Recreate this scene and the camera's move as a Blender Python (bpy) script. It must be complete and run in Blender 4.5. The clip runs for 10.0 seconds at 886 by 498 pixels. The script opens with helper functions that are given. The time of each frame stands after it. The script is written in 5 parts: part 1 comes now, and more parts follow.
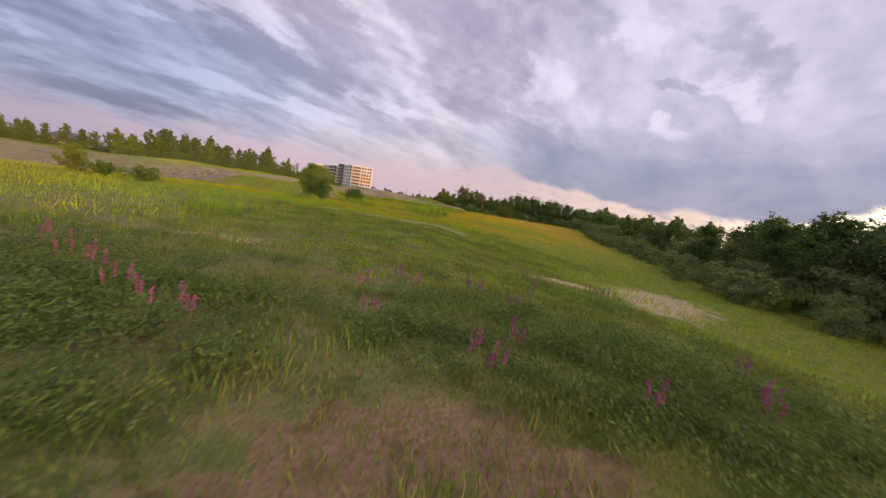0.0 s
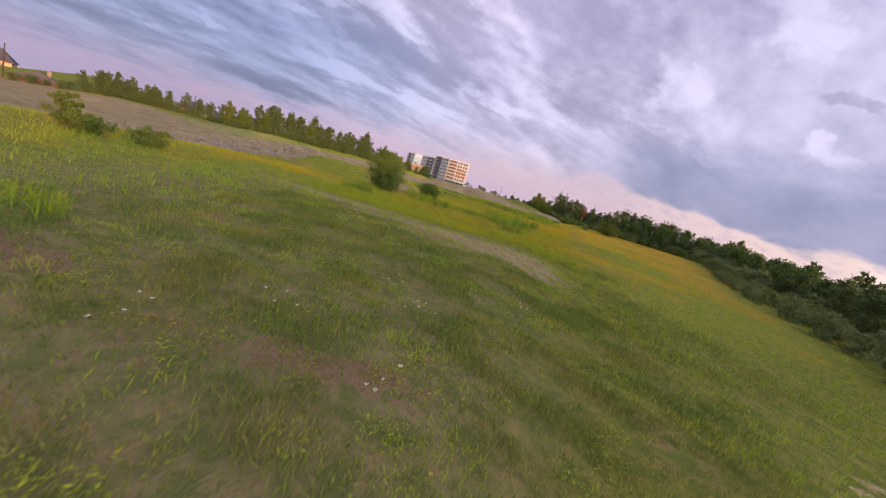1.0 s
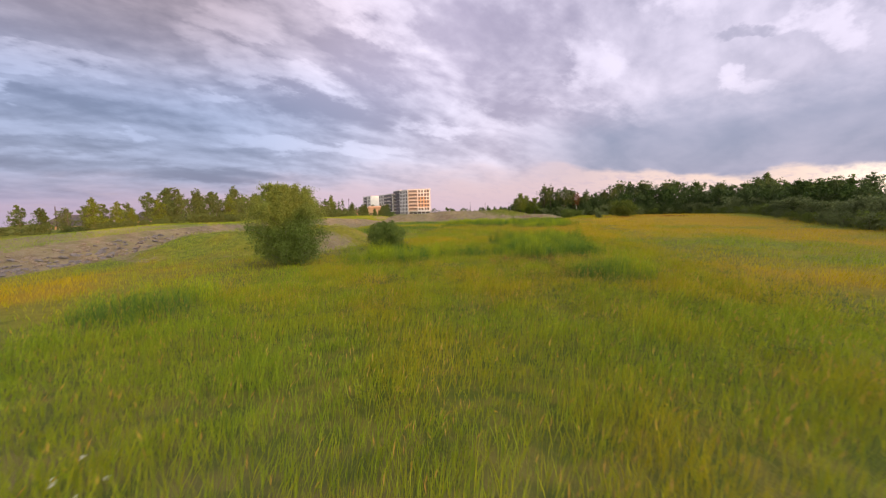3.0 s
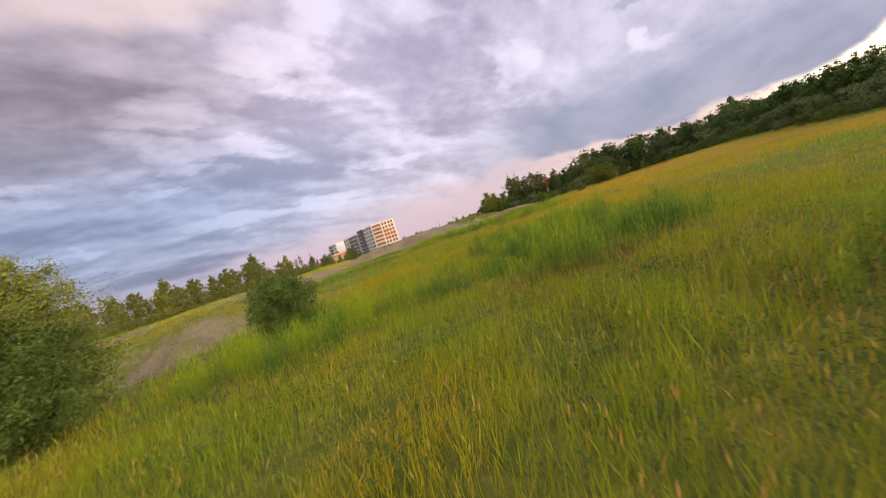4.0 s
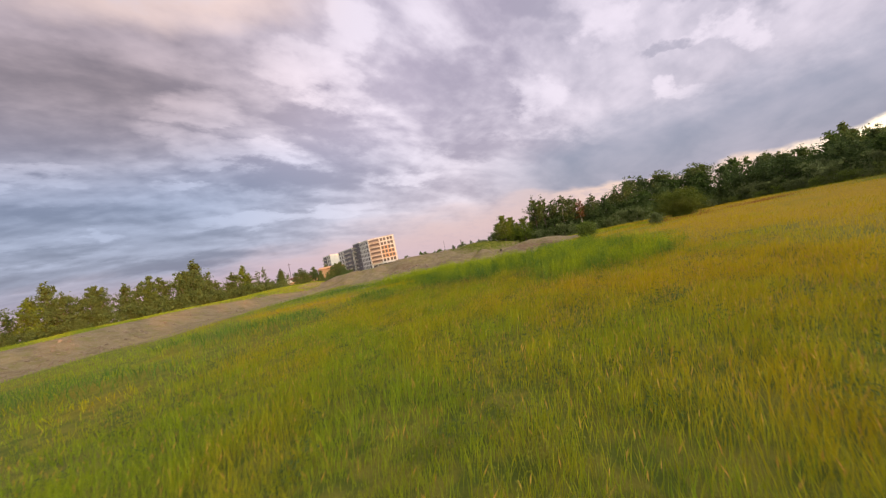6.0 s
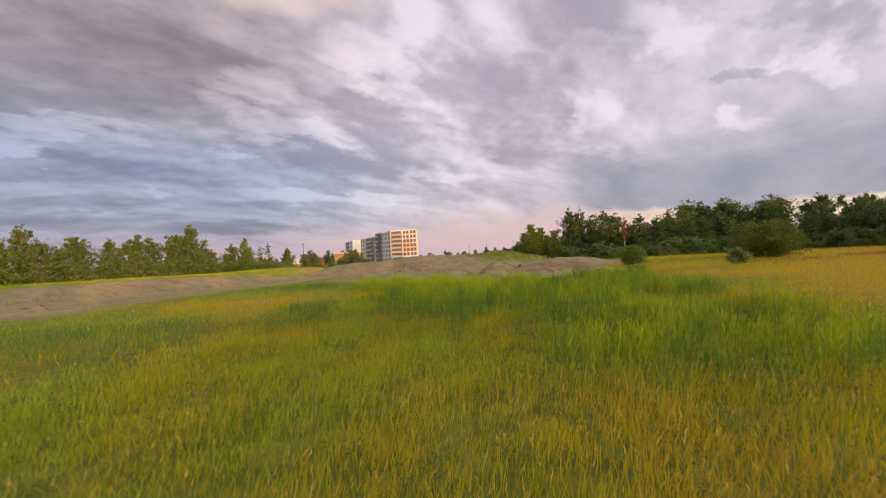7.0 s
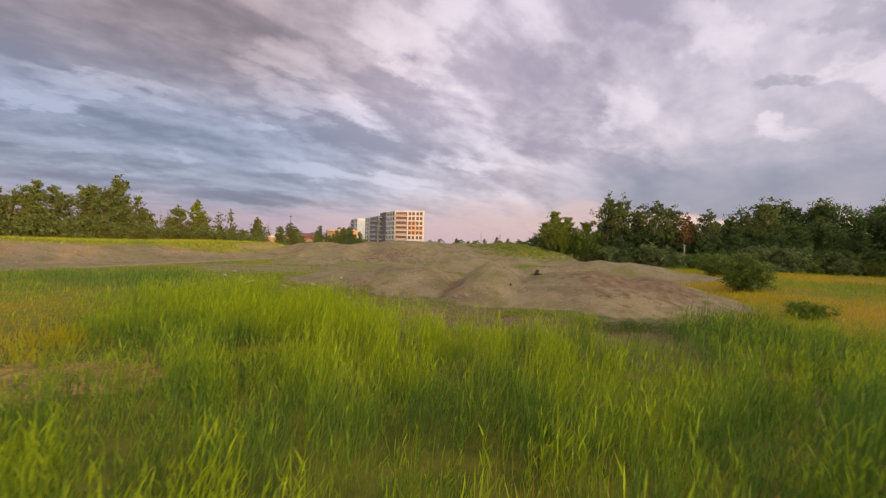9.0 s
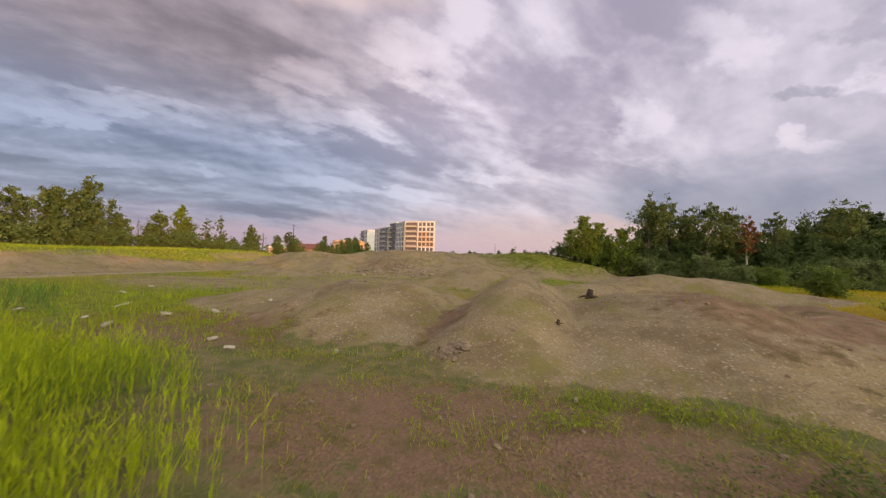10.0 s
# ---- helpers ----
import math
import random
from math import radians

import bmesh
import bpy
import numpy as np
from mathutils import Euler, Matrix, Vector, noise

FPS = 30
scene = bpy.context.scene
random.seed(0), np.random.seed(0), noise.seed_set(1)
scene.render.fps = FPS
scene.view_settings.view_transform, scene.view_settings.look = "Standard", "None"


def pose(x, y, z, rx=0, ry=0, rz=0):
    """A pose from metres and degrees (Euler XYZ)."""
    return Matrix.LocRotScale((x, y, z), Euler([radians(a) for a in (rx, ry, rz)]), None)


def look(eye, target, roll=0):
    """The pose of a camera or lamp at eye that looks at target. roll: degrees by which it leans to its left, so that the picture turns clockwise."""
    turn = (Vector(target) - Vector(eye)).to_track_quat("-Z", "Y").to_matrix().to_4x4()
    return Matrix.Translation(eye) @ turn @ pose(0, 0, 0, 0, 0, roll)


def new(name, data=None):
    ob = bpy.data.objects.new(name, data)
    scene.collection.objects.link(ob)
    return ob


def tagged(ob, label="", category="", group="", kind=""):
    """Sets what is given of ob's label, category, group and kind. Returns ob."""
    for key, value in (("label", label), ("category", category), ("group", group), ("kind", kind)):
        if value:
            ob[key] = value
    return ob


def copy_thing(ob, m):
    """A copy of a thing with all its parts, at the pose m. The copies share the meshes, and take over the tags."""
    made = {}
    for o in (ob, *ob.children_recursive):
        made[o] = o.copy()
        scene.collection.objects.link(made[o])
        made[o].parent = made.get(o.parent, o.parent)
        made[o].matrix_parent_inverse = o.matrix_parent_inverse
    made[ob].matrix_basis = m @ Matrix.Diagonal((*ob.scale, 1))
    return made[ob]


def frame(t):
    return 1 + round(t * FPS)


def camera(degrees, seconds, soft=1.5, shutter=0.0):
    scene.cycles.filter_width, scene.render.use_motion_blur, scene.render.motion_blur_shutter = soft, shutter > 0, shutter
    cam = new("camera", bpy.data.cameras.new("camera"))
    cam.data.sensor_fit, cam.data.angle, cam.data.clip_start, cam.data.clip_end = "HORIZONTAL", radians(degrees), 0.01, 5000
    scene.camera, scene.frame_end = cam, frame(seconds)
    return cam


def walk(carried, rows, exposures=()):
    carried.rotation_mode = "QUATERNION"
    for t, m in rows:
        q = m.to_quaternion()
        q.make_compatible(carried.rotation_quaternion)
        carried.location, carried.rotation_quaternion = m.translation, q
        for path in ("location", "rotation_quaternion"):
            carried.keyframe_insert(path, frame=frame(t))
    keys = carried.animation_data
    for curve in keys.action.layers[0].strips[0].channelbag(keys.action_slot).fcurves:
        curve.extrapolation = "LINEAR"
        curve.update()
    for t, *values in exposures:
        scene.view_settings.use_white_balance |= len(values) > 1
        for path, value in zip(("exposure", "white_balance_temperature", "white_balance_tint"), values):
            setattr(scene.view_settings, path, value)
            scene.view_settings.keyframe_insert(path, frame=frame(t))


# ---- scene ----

# ---------------------------------------------------------------- camera
cam = camera(100.0, 10.0, soft=1.2, shutter=0.085)
PATH = [
    (0, (12.004, 25.559, 1.938), (11.704, 35.487, 0.776), 9.56),
    (0.5, (12.382, 32.864, 2.842), (10.895, 42.648, 1.408), 13.10),
    (1, (11.964, 39.597, 3.355), (9.446, 49.119, 1.624), 16.49),
    (1.5, (10.466, 47.456, 3.564), (7.894, 56.958, 1.804), 14.24),
    (2, (8.215, 55.408, 3.322), (5.894, 64.994, 1.674), 9.89),
    (2.2, (7.272, 58.214, 3.117), (4.997, 67.822, 1.537), 7.87),
    (3.3, (1.439, 75.767, 2.420), (-0.648, 85.521, 1.706), -6.22),
    (3.5, (1.320, 79.257, 2.021), (-0.688, 89.033, 1.388), -9.93),
    (4, (0.767, 87.779, 1.667), (-0.790, 97.647, 1.229), -18.15),
    (4.5, (-0.932, 94.565, 1.107), (-1.917, 104.516, 1.204), -23.98),
    (5, (-0.628, 103.550, 1.389), (-1.731, 113.488, 1.468), -20.63),
    (5.5, (-0.726, 111.733, 1.581), (-2.049, 121.644, 1.740), -16.62),
    (5.7, (-0.759, 115.663, 2.058), (-2.168, 125.562, 2.206), -14.87),
    (6.8, (1.059, 131.803, 3.233), (-1.234, 141.533, 3.472), -4.14),
    (7, (0.916, 134.629, 3.079), (-1.459, 144.339, 3.346), -3.22),
    (7.5, (0.955, 141.450, 3.324), (-1.588, 151.116, 3.621), -1.48),
    (8, (0.766, 147.855, 3.536), (-1.768, 157.523, 3.836), -1.41),
    (8.5, (0.351, 153.899, 3.636), (-2.250, 163.555, 3.567), 0.27),
    (9, (-0.275, 159.712, 3.345), (-3.060, 169.316, 3.266), 1.89),
    (9.5, (-1.147, 165.382, 3.013), (-4.317, 174.865, 2.911), 3.99),
    (10, (-2.421, 170.911, 2.921), (-5.566, 180.400, 3.177), 2.17),
]
walk(cam, [(t, look(eye, target, roll)) for t, eye, target, roll in PATH], [(0.0, -0.02, 6250, 13), (0.6, -0.02, 6000, 18), (1.5, 0.02, 5750, 20), (2.0, 0.04, 5950, 17), (3.4, 0.14, 6200, 13), (4.5, 0.10, 6250, 12), (5.5, 0.08, 6400, 10), (7.0, -0.02, 6700, 10), (8.0, -0.05, 6700, 10), (10.0, -0.08, 6550, 10)])

# ---------------------------------------------------------------- light
SUN_AZ, SUN_EL = radians(126.0), radians(2.1)      # clockwise from +y, low in the west
sun_way = Vector((math.sin(SUN_AZ) * math.cos(SUN_EL), math.cos(SUN_AZ) * math.cos(SUN_EL), math.sin(SUN_EL)))
sun_lamp = bpy.data.lights.new("sun", "SUN")
sun_lamp.energy, sun_lamp.angle, sun_lamp.color = 4.6, radians(0.6), (1.0, 0.43, 0.15)
sun = new("sun", sun_lamp)
sun.matrix_world = look(sun_way * 200, (0, 0, 0))


class Nodes:
    """Short hand for building a node tree."""

    def __init__(self, tree):
        self.tree = tree
        tree.nodes.clear()

    def add(self, kind, **given):
        node = self.tree.nodes.new(kind)
        for key, value in given.items():
            if key in node.inputs:
                node.inputs[key].default_value = value
        return node

    def link(self, a, b):
        self.tree.links.new(a, b)

    def put(self, value, socket):
        if hasattr(value, "is_output"):
            self.link(value, socket)
        else:
            socket.default_value = value

    def math(self, op, a, b=0.0, clamp=False):
        node = self.tree.nodes.new("ShaderNodeMath")
        node.operation, node.use_clamp = op, clamp
        self.put(a, node.inputs[0]), self.put(b, node.inputs[1])
        return node.outputs[0]

    def vec(self, op, a, b=(0, 0, 0)):
        node = self.tree.nodes.new("ShaderNodeVectorMath")
        node.operation = op
        self.put(a, node.inputs[0]), self.put(b, node.inputs[1])
        return node.outputs["Value"] if op in ("DOT_PRODUCT", "LENGTH") else node.outputs[0]

    def noise(self, vector, scale, detail=4.0, rough=0.55, warp=0.0):
        node = self.tree.nodes.new("ShaderNodeTexNoise")
        if vector is not None:
            self.link(vector, node.inputs["Vector"])
        node.inputs["Scale"].default_value, node.inputs["Detail"].default_value = scale, detail
        node.inputs["Roughness"].default_value, node.inputs["Distortion"].default_value = rough, warp
        return node.outputs["Fac"]

    def ramp(self, value, low, high, a=0.0, b=1.0):
        node = self.tree.nodes.new("ShaderNodeMapRange")
        node.interpolation_type = "SMOOTHSTEP"
        self.put(value, node.inputs["Value"])
        for key, v in zip(("From Min", "From Max", "To Min", "To Max"), (low, high, a, b)):
            node.inputs[key].default_value = v
        return node.outputs["Result"]

    def mix(self, fac, a, b, blend="MIX"):
        node = self.tree.nodes.new("ShaderNodeMix")
        node.data_type, node.blend_type = "RGBA", blend
        self.put(fac, node.inputs[0])
        for value, socket in ((a, node.inputs[6]), (b, node.inputs[7])):
            self.put(value if hasattr(value, "is_output") else (*value, 1.0), socket)
        return node.outputs[2]


world = bpy.data.worlds.new("dusk_sky")
scene.world = world
world.use_nodes = True
W = Nodes(world.node_tree)
ray_dir = W.add("ShaderNodeTexCoord").outputs["Generated"]
sky = W.add("ShaderNodeTexSky")
sky.sky_type, sky.sun_disc = "NISHITA", False
sky.sun_elevation, sky.sun_rotation = SUN_EL, SUN_AZ
sky.air_density, sky.dust_density, sky.ozone_density = 1.2, 2.0, 1.5
split = W.add("ShaderNodeSeparateXYZ")
W.link(ray_dir, split.inputs[0])
up = W.math("MAXIMUM", split.outputs[2], 0.0)
# cloud sheet seen from below: lumpy bands that run away to one point of the horizon
bearing = W.math("MULTIPLY", W.math("ARCTAN2", split.outputs[0], split.outputs[1]), 180 / math.pi)
height_deg = W.math("MULTIPLY", W.math("ARCSINE", split.outputs[2]), 180 / math.pi)
BAND = radians(36.0)
along = W.vec("DOT_PRODUCT", ray_dir, (math.sin(BAND), math.cos(BAND), 0))
over = W.vec("DOT_PRODUCT", ray_dir, (-math.cos(BAND), math.sin(BAND), 0))
lift = W.math("ADD", up, 0.27)
flat = W.add("ShaderNodeCombineXYZ")
W.link(W.math("MULTIPLY", W.math("DIVIDE", along, lift), 1.05), flat.inputs[0])
W.link(W.math("MULTIPLY", W.math("DIVIDE", over, lift), 1.45), flat.inputs[1])
flat.inputs[2].default_value = 5.3
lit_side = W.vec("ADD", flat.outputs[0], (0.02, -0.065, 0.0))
sheet, sheet_lit = W.noise(flat.outputs[0], 1.9, 6.0, 0.52, 0.2), W.noise(lit_side, 1.9, 6.0, 0.52, 0.2)
puff = W.math("ABSOLUTE", W.math("SUBTRACT", W.noise(flat.outputs[0], 4.2, 5.0, 0.52, 0.2), 0.5))
fleck = W.noise(flat.outputs[0], 9.0, 5.0, 0.58, 0.3)
broad = W.noise(flat.outputs[0], 0.7, 2.0, 0.5, 0.3)
relief = W.math("MULTIPLY", W.math("SUBTRACT", sheet_lit, sheet), 2.6)


def turned(v):
    return W.math("MULTIPLY", W.math("SUBTRACT", v, 0.5), 2.0)


# great cloud masses and the lighter gaps between them: bearing, height, half width, half height, tilt, all in degrees
DARK = [(-53.8, 20.0, 19.6, 3.2, 2.4), (-60.1, 11.7, 13, 1.5, 3.4), (-28.5, 15.2, 11.7, 2.0, -10.4), (-3.2, 22.7, 12.6, 7.2, -24), (-21.6, 21.3, 9.4, 2.1, -16), (32.8, 21.8, 6.2, 1.8, -32),
        (26, 19.7, 3.2, 0.9, -18), (-52, 25.0, 18, 4.5, 7.5), (3.9, 13.5, 13.1, 1.9, -14), (-49.4, 5.9, 19.7, 1.0, -0.9), (-60, 8.3, 12.5, 0.8, 2.8), (14, 31, 9, 4, -20)]
LIGHT = [(-40, 24.6, 4.6, 1.9, 3.8), (-25.7, 28.2, 8.9, 2.6, -21), (-59.6, 16.1, 5.5, 1.0, 2.3), (-34.8, 19.2, 11, 1.6, -13), (-50.8, 10, 1.7, 0.9, -0.8), (-17.3, 32.5, 3.9, 4.6, -32), (8.7, 19.7, 4.6, 2.8, -50),
         (26.3, 14.6, 2.8, 1.2, -20), (18.6, 26.7, 6.1, 2.7, -45), (-13.1, 12.2, 5.2, 1.0, -9.7), (-42.2, 15.7, 3.8, 1.0, -4.7), (-63.3, 13.2, 3.5, 0.6, 2.9), (31.3, 17.8, 4.5, 1.4, -30), (-30.2, 9.8, 14, 0.8, -2.6)]
warped = W.add("ShaderNodeCombineXYZ")
curl = turned(W.noise(flat.outputs[0], 3.0, 5.0, 0.6, 0.0))
warped_az = W.math("ADD", bearing, W.math("MULTIPLY", curl, 9.0))
W.link(warped_az, warped.inputs[0])
W.link(W.math("ADD", height_deg, W.math("MULTIPLY", turned(W.noise(lit_side, 3.6, 5.0, 0.6, 0.0)), W.ramp(up, 0.05, 0.5, 1.5, 7.0))), warped.inputs[1])


def masses(rows):
    total = 0.0
    for az, el, wide, tall_deg, tilt in rows:
        off = W.vec("SUBTRACT", warped.outputs[0], (az, el, 0))
        c, q = math.cos(radians(tilt)), math.sin(radians(tilt))
        p1, p2 = W.vec("DOT_PRODUCT", off, (c / wide, q / wide, 0)), W.vec("DOT_PRODUCT", off, (-q / tall_deg, c / tall_deg, 0))
        share = W.ramp(W.math("ADD", W.math("MULTIPLY", p1, p1), W.math("MULTIPLY", p2, p2)), 0.0, 1.7, 1.0, 0.0)
        total = W.math("ADD", total, share)
    return W.math("MINIMUM", total, 1.25)


dense = W.math("ADD", W.math("MULTIPLY", turned(sheet), 0.85), W.math("MULTIPLY", turned(broad), 0.5))
dense = W.math("ADD", dense, W.math("MULTIPLY", W.math("SUBTRACT", 0.09, puff), 1.1))
dense = W.math("ADD", dense, W.math("MULTIPLY", turned(fleck), 0.13))
dense = W.math("SUBTRACT", dense, relief)
dense = W.math("MULTIPLY", dense, W.math("MULTIPLY", W.ramp(bearing, -5.0, 25.0, 1.0, 0.62), W.ramp(height_deg, 5.0, 18.0, 0.68, 1.0)))
dense = W.math("ADD", dense, W.math("SUBTRACT", W.math("MULTIPLY", masses(DARK), 0.44), W.math("MULTIPLY", masses(LIGHT), 0.52)))
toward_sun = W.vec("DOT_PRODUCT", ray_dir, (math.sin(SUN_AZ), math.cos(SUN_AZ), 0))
left_low = W.math("MULTIPLY", W.ramp(bearing, -45.0, -2.0, 1.0, 0.0), W.ramp(height_deg, 12.0, 24.0, 1.0, 0.0))
shade = W.ramp(dense, -0.70, 0.78)
bright = W.mix(left_low, (0.82, 0.74, 0.86), (0.47, 0.53, 0.74))
dark = W.mix(left_low, (0.385, 0.335, 0.445), (0.190, 0.225, 0.370))
dark = W.mix(W.ramp(bearing, 0.0, 25.0), dark, (0.40, 0.375, 0.48))
cloud = W.mix(shade, bright, dark)
# high on the far side of the sun the sheet turns a dull rose, then breaks open
rose = W.math("MULTIPLY", W.ramp(height_deg, 16.0, 27.0), W.ramp(bearing, -48.0, -8.0, 1.0, 0.0))
cloud = W.mix(W.math("MULTIPLY", rose, 0.62), cloud, W.mix(shade, (0.56, 0.40, 0.40), (0.215, 0.148, 0.145)))
open_edge = W.math("ADD", height_deg, W.math("MULTIPLY", curl, 5.0))
high = W.math("MULTIPLY", W.ramp(open_edge, 31.0, 37.0), W.ramp(bearing, -34.0, -14.0, 1.0, 0.0))
cloud = W.mix(W.math("MULTIPLY", high, 0.85), cloud, (0.95, 0.72, 0.66))
hole = W.math("MULTIPLY", W.ramp(open_edge, 35.5, 38.5), W.math("MULTIPLY", W.ramp(warped_az, -44.0, -39.0), W.ramp(warped_az, -37.0, -31.0, 1.0, 0.0)))
cloud = W.mix(W.math("MULTIPLY", hole, 0.8), cloud, (0.60, 0.66, 0.90))
# a dark blue bank low down on the sunny side, with a sharp lower edge
bank_share = W.math("MULTIPLY", W.ramp(bearing, -6.0, 12.0), W.ramp(W.math("ADD", height_deg, W.math("MULTIPLY", curl, 3.0)), 9.5, 15.5, 1.0, 0.0))
bank_tone = W.mix(W.ramp(turned(sheet), -0.5, 0.6), (0.36, 0.36, 0.48), (0.225, 0.255, 0.375))
cloud = W.mix(W.math("MULTIPLY", bank_share, 0.85), cloud, bank_tone)
# clear strip along the horizon: pink far from the sun, cream and yellow towards it
strip_top = W.math("ADD", W.ramp(bearing, -66.0, 0.0, 4.2, 6.9), W.math("ADD", W.ramp(bearing, 2.0, 26.0, 0.0, -2.9), W.ramp(bearing, 37.0, 47.0, 0.0, 2.9)))
strip_edge = W.math("ADD", W.math("SUBTRACT", height_deg, strip_top), W.math("MULTIPLY", turned(sheet), W.ramp(bearing, -10.0, 10.0, 3.2, 2.0)))
soft_strip, crisp_strip = W.ramp(strip_edge, -3.6, 1.6, 1.0, 0.0), W.ramp(strip_edge, -0.7, 0.25, 1.0, 0.0)
sunny = W.ramp(bearing, -4.0, 12.0)
strip = W.math("ADD", W.math("MULTIPLY", soft_strip, W.math("SUBTRACT", 1.0, sunny)), W.math("MULTIPLY", crisp_strip, sunny))
clear = W.mix(W.ramp(bearing, -45.0, 0.0), (0.60, 0.48, 0.59), (0.67, 0.51, 0.54))
clear = W.mix(W.ramp(bearing, 0.0, 28.0), clear, (0.92, 0.70, 0.58))
clear = W.mix(W.ramp(bearing, 30.0, 44.0), clear, (1.9, 1.6, 1.15))
clear = W.mix(W.math("MULTIPLY", W.ramp(turned(fleck), -0.05, 0.4), 0.6), clear, (0.60, 0.47, 0.53))
cloud = W.mix(W.math("MULTIPLY", strip, 0.94), cloud, clear)
cloud = W.vec("MULTIPLY", cloud, W.mix(W.ramp(bearing, -52.0, -22.0), (0.86, 0.86, 0.88), (1.05, 1.04, 1.03)))
# the upper sheet is thicker far from the sun and thinner towards the middle
upper = W.math("MULTIPLY", W.ramp(height_deg, 14.0, 20.0), W.ramp(height_deg, 27.0, 33.0, 1.0, 0.0))
cloud = W.vec("MULTIPLY", cloud, W.mix(W.math("MULTIPLY", upper, W.ramp(bearing, -50.0, -33.0, 1.0, 0.0)), (1.0, 1.0, 1.0), (0.86, 0.84, 0.83)))
cloud = W.vec("MULTIPLY", cloud, W.mix(W.math("MULTIPLY", upper, W.math("MULTIPLY", W.ramp(bearing, -36.0, -26.0), W.ramp(bearing, -10.0, -2.0, 1.0, 0.0))), (1.0, 1.0, 1.0), (1.15, 1.14, 1.12)))
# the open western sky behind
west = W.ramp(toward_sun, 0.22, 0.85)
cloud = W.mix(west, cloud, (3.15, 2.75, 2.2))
nishita = W.vec("SCALE", sky.outputs[0])
nishita.node.inputs["Scale"].default_value = 0.06
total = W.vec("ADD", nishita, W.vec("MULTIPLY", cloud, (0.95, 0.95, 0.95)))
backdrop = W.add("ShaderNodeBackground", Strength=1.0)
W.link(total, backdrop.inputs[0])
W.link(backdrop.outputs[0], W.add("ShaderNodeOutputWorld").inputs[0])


# ---------------------------------------------------------------- materials
def material(name, rough=0.8, metal=0.0, spec=0.3):
    mat = bpy.data.materials.new(name)
    mat.use_nodes = True
    n = Nodes(mat.node_tree)
    bsdf = n.add("ShaderNodeBsdfPrincipled")
    bsdf.inputs["Roughness"].default_value, bsdf.inputs["Metallic"].default_value = rough, metal
    bsdf.inputs["Specular IOR Level"].default_value = spec
    n.bsdf, n.out = bsdf, n.add("ShaderNodeOutputMaterial")
    n.link(bsdf.outputs[0], n.out.inputs[0])
    return mat, n


def bump(n, height, strength=0.5, distance=0.05):
    node = n.add("ShaderNodeBump", Strength=strength, Distance=distance)
    n.link(height, node.inputs["Height"])
    n.link(node.outputs[0], n.bsdf.inputs["Normal"])


def worn(name, a, b, scale=2.0, rough=0.8, grain=30.0, strength=0.3, distance=0.02, metal=0.0):
    """A surface between two colours, with broad stains and fine grain."""
    mat, n = material(name, rough, metal)
    place = n.add("ShaderNodeTexCoord").outputs["Object"]
    broad_n, fine = n.noise(place, scale, 5.0, 0.6), n.noise(place, grain, 3.0, 0.6)
    fac = n.math("ADD", n.ramp(broad_n, 0.3, 0.7, 0.0, 0.7), n.math("MULTIPLY", fine, 0.4), clamp=True)
    n.link(n.mix(fac, a, b), n.bsdf.inputs["Base Color"])
    bump(n, fine, strength, distance)
    return mat


def leafy(name, shades, through_light=0.35, tone=None, patch=0.25, rough=0.6):
    """Foliage: each leaf between two greens, broad patches in a third, light passing through. tone: a stored share of a fourth colour."""
    mat, n = material(name, rough, 0.0, 0.12)
    geo = n.add("ShaderNodeNewGeometry")
    rand = geo.outputs["Random Per Island"]
    own = n.add("ShaderNodeObjectInfo").outputs["Random"]
    colour = n.mix(rand, shades[0], shades[1])
    spot = n.ramp(n.noise(geo.outputs["Position"], patch, 3.0, 0.6), 0.42, 0.66)
    colour = n.mix(n.math("MULTIPLY", spot, 0.7), colour, shades[2])
    tuft = n.ramp(n.noise(geo.outputs["Position"], 1.3, 3.0, 0.6), 0.45, 0.68)
    colour = n.mix(n.math("MULTIPLY", tuft, 0.42), colour, tuple(v * 0.75 for v in shades[0]))
    if tone:
        share = n.add("ShaderNodeAttribute")
        share.attribute_name = "tone"
        gold = n.mix(rand, tone[0], tone[1])
        colour = n.mix(share.outputs["Fac"], colour, gold)
    else:
        colour = n.mix(n.math("MULTIPLY", own, 0.35), colour, shades[1])
    n.link(colour, n.bsdf.inputs["Base Color"])
    lit = n.add("ShaderNodeBsdfTranslucent")
    n.link(n.mix(0.4, colour, shades[1]), lit.inputs["Color"])
    both = n.add("ShaderNodeMixShader")
    both.inputs[0].default_value = through_light
    n.link(n.bsdf.outputs[0], both.inputs[1]), n.link(lit.outputs[0], both.inputs[2])
    n.link(both.outputs[0], n.out.inputs[0])
    return mat


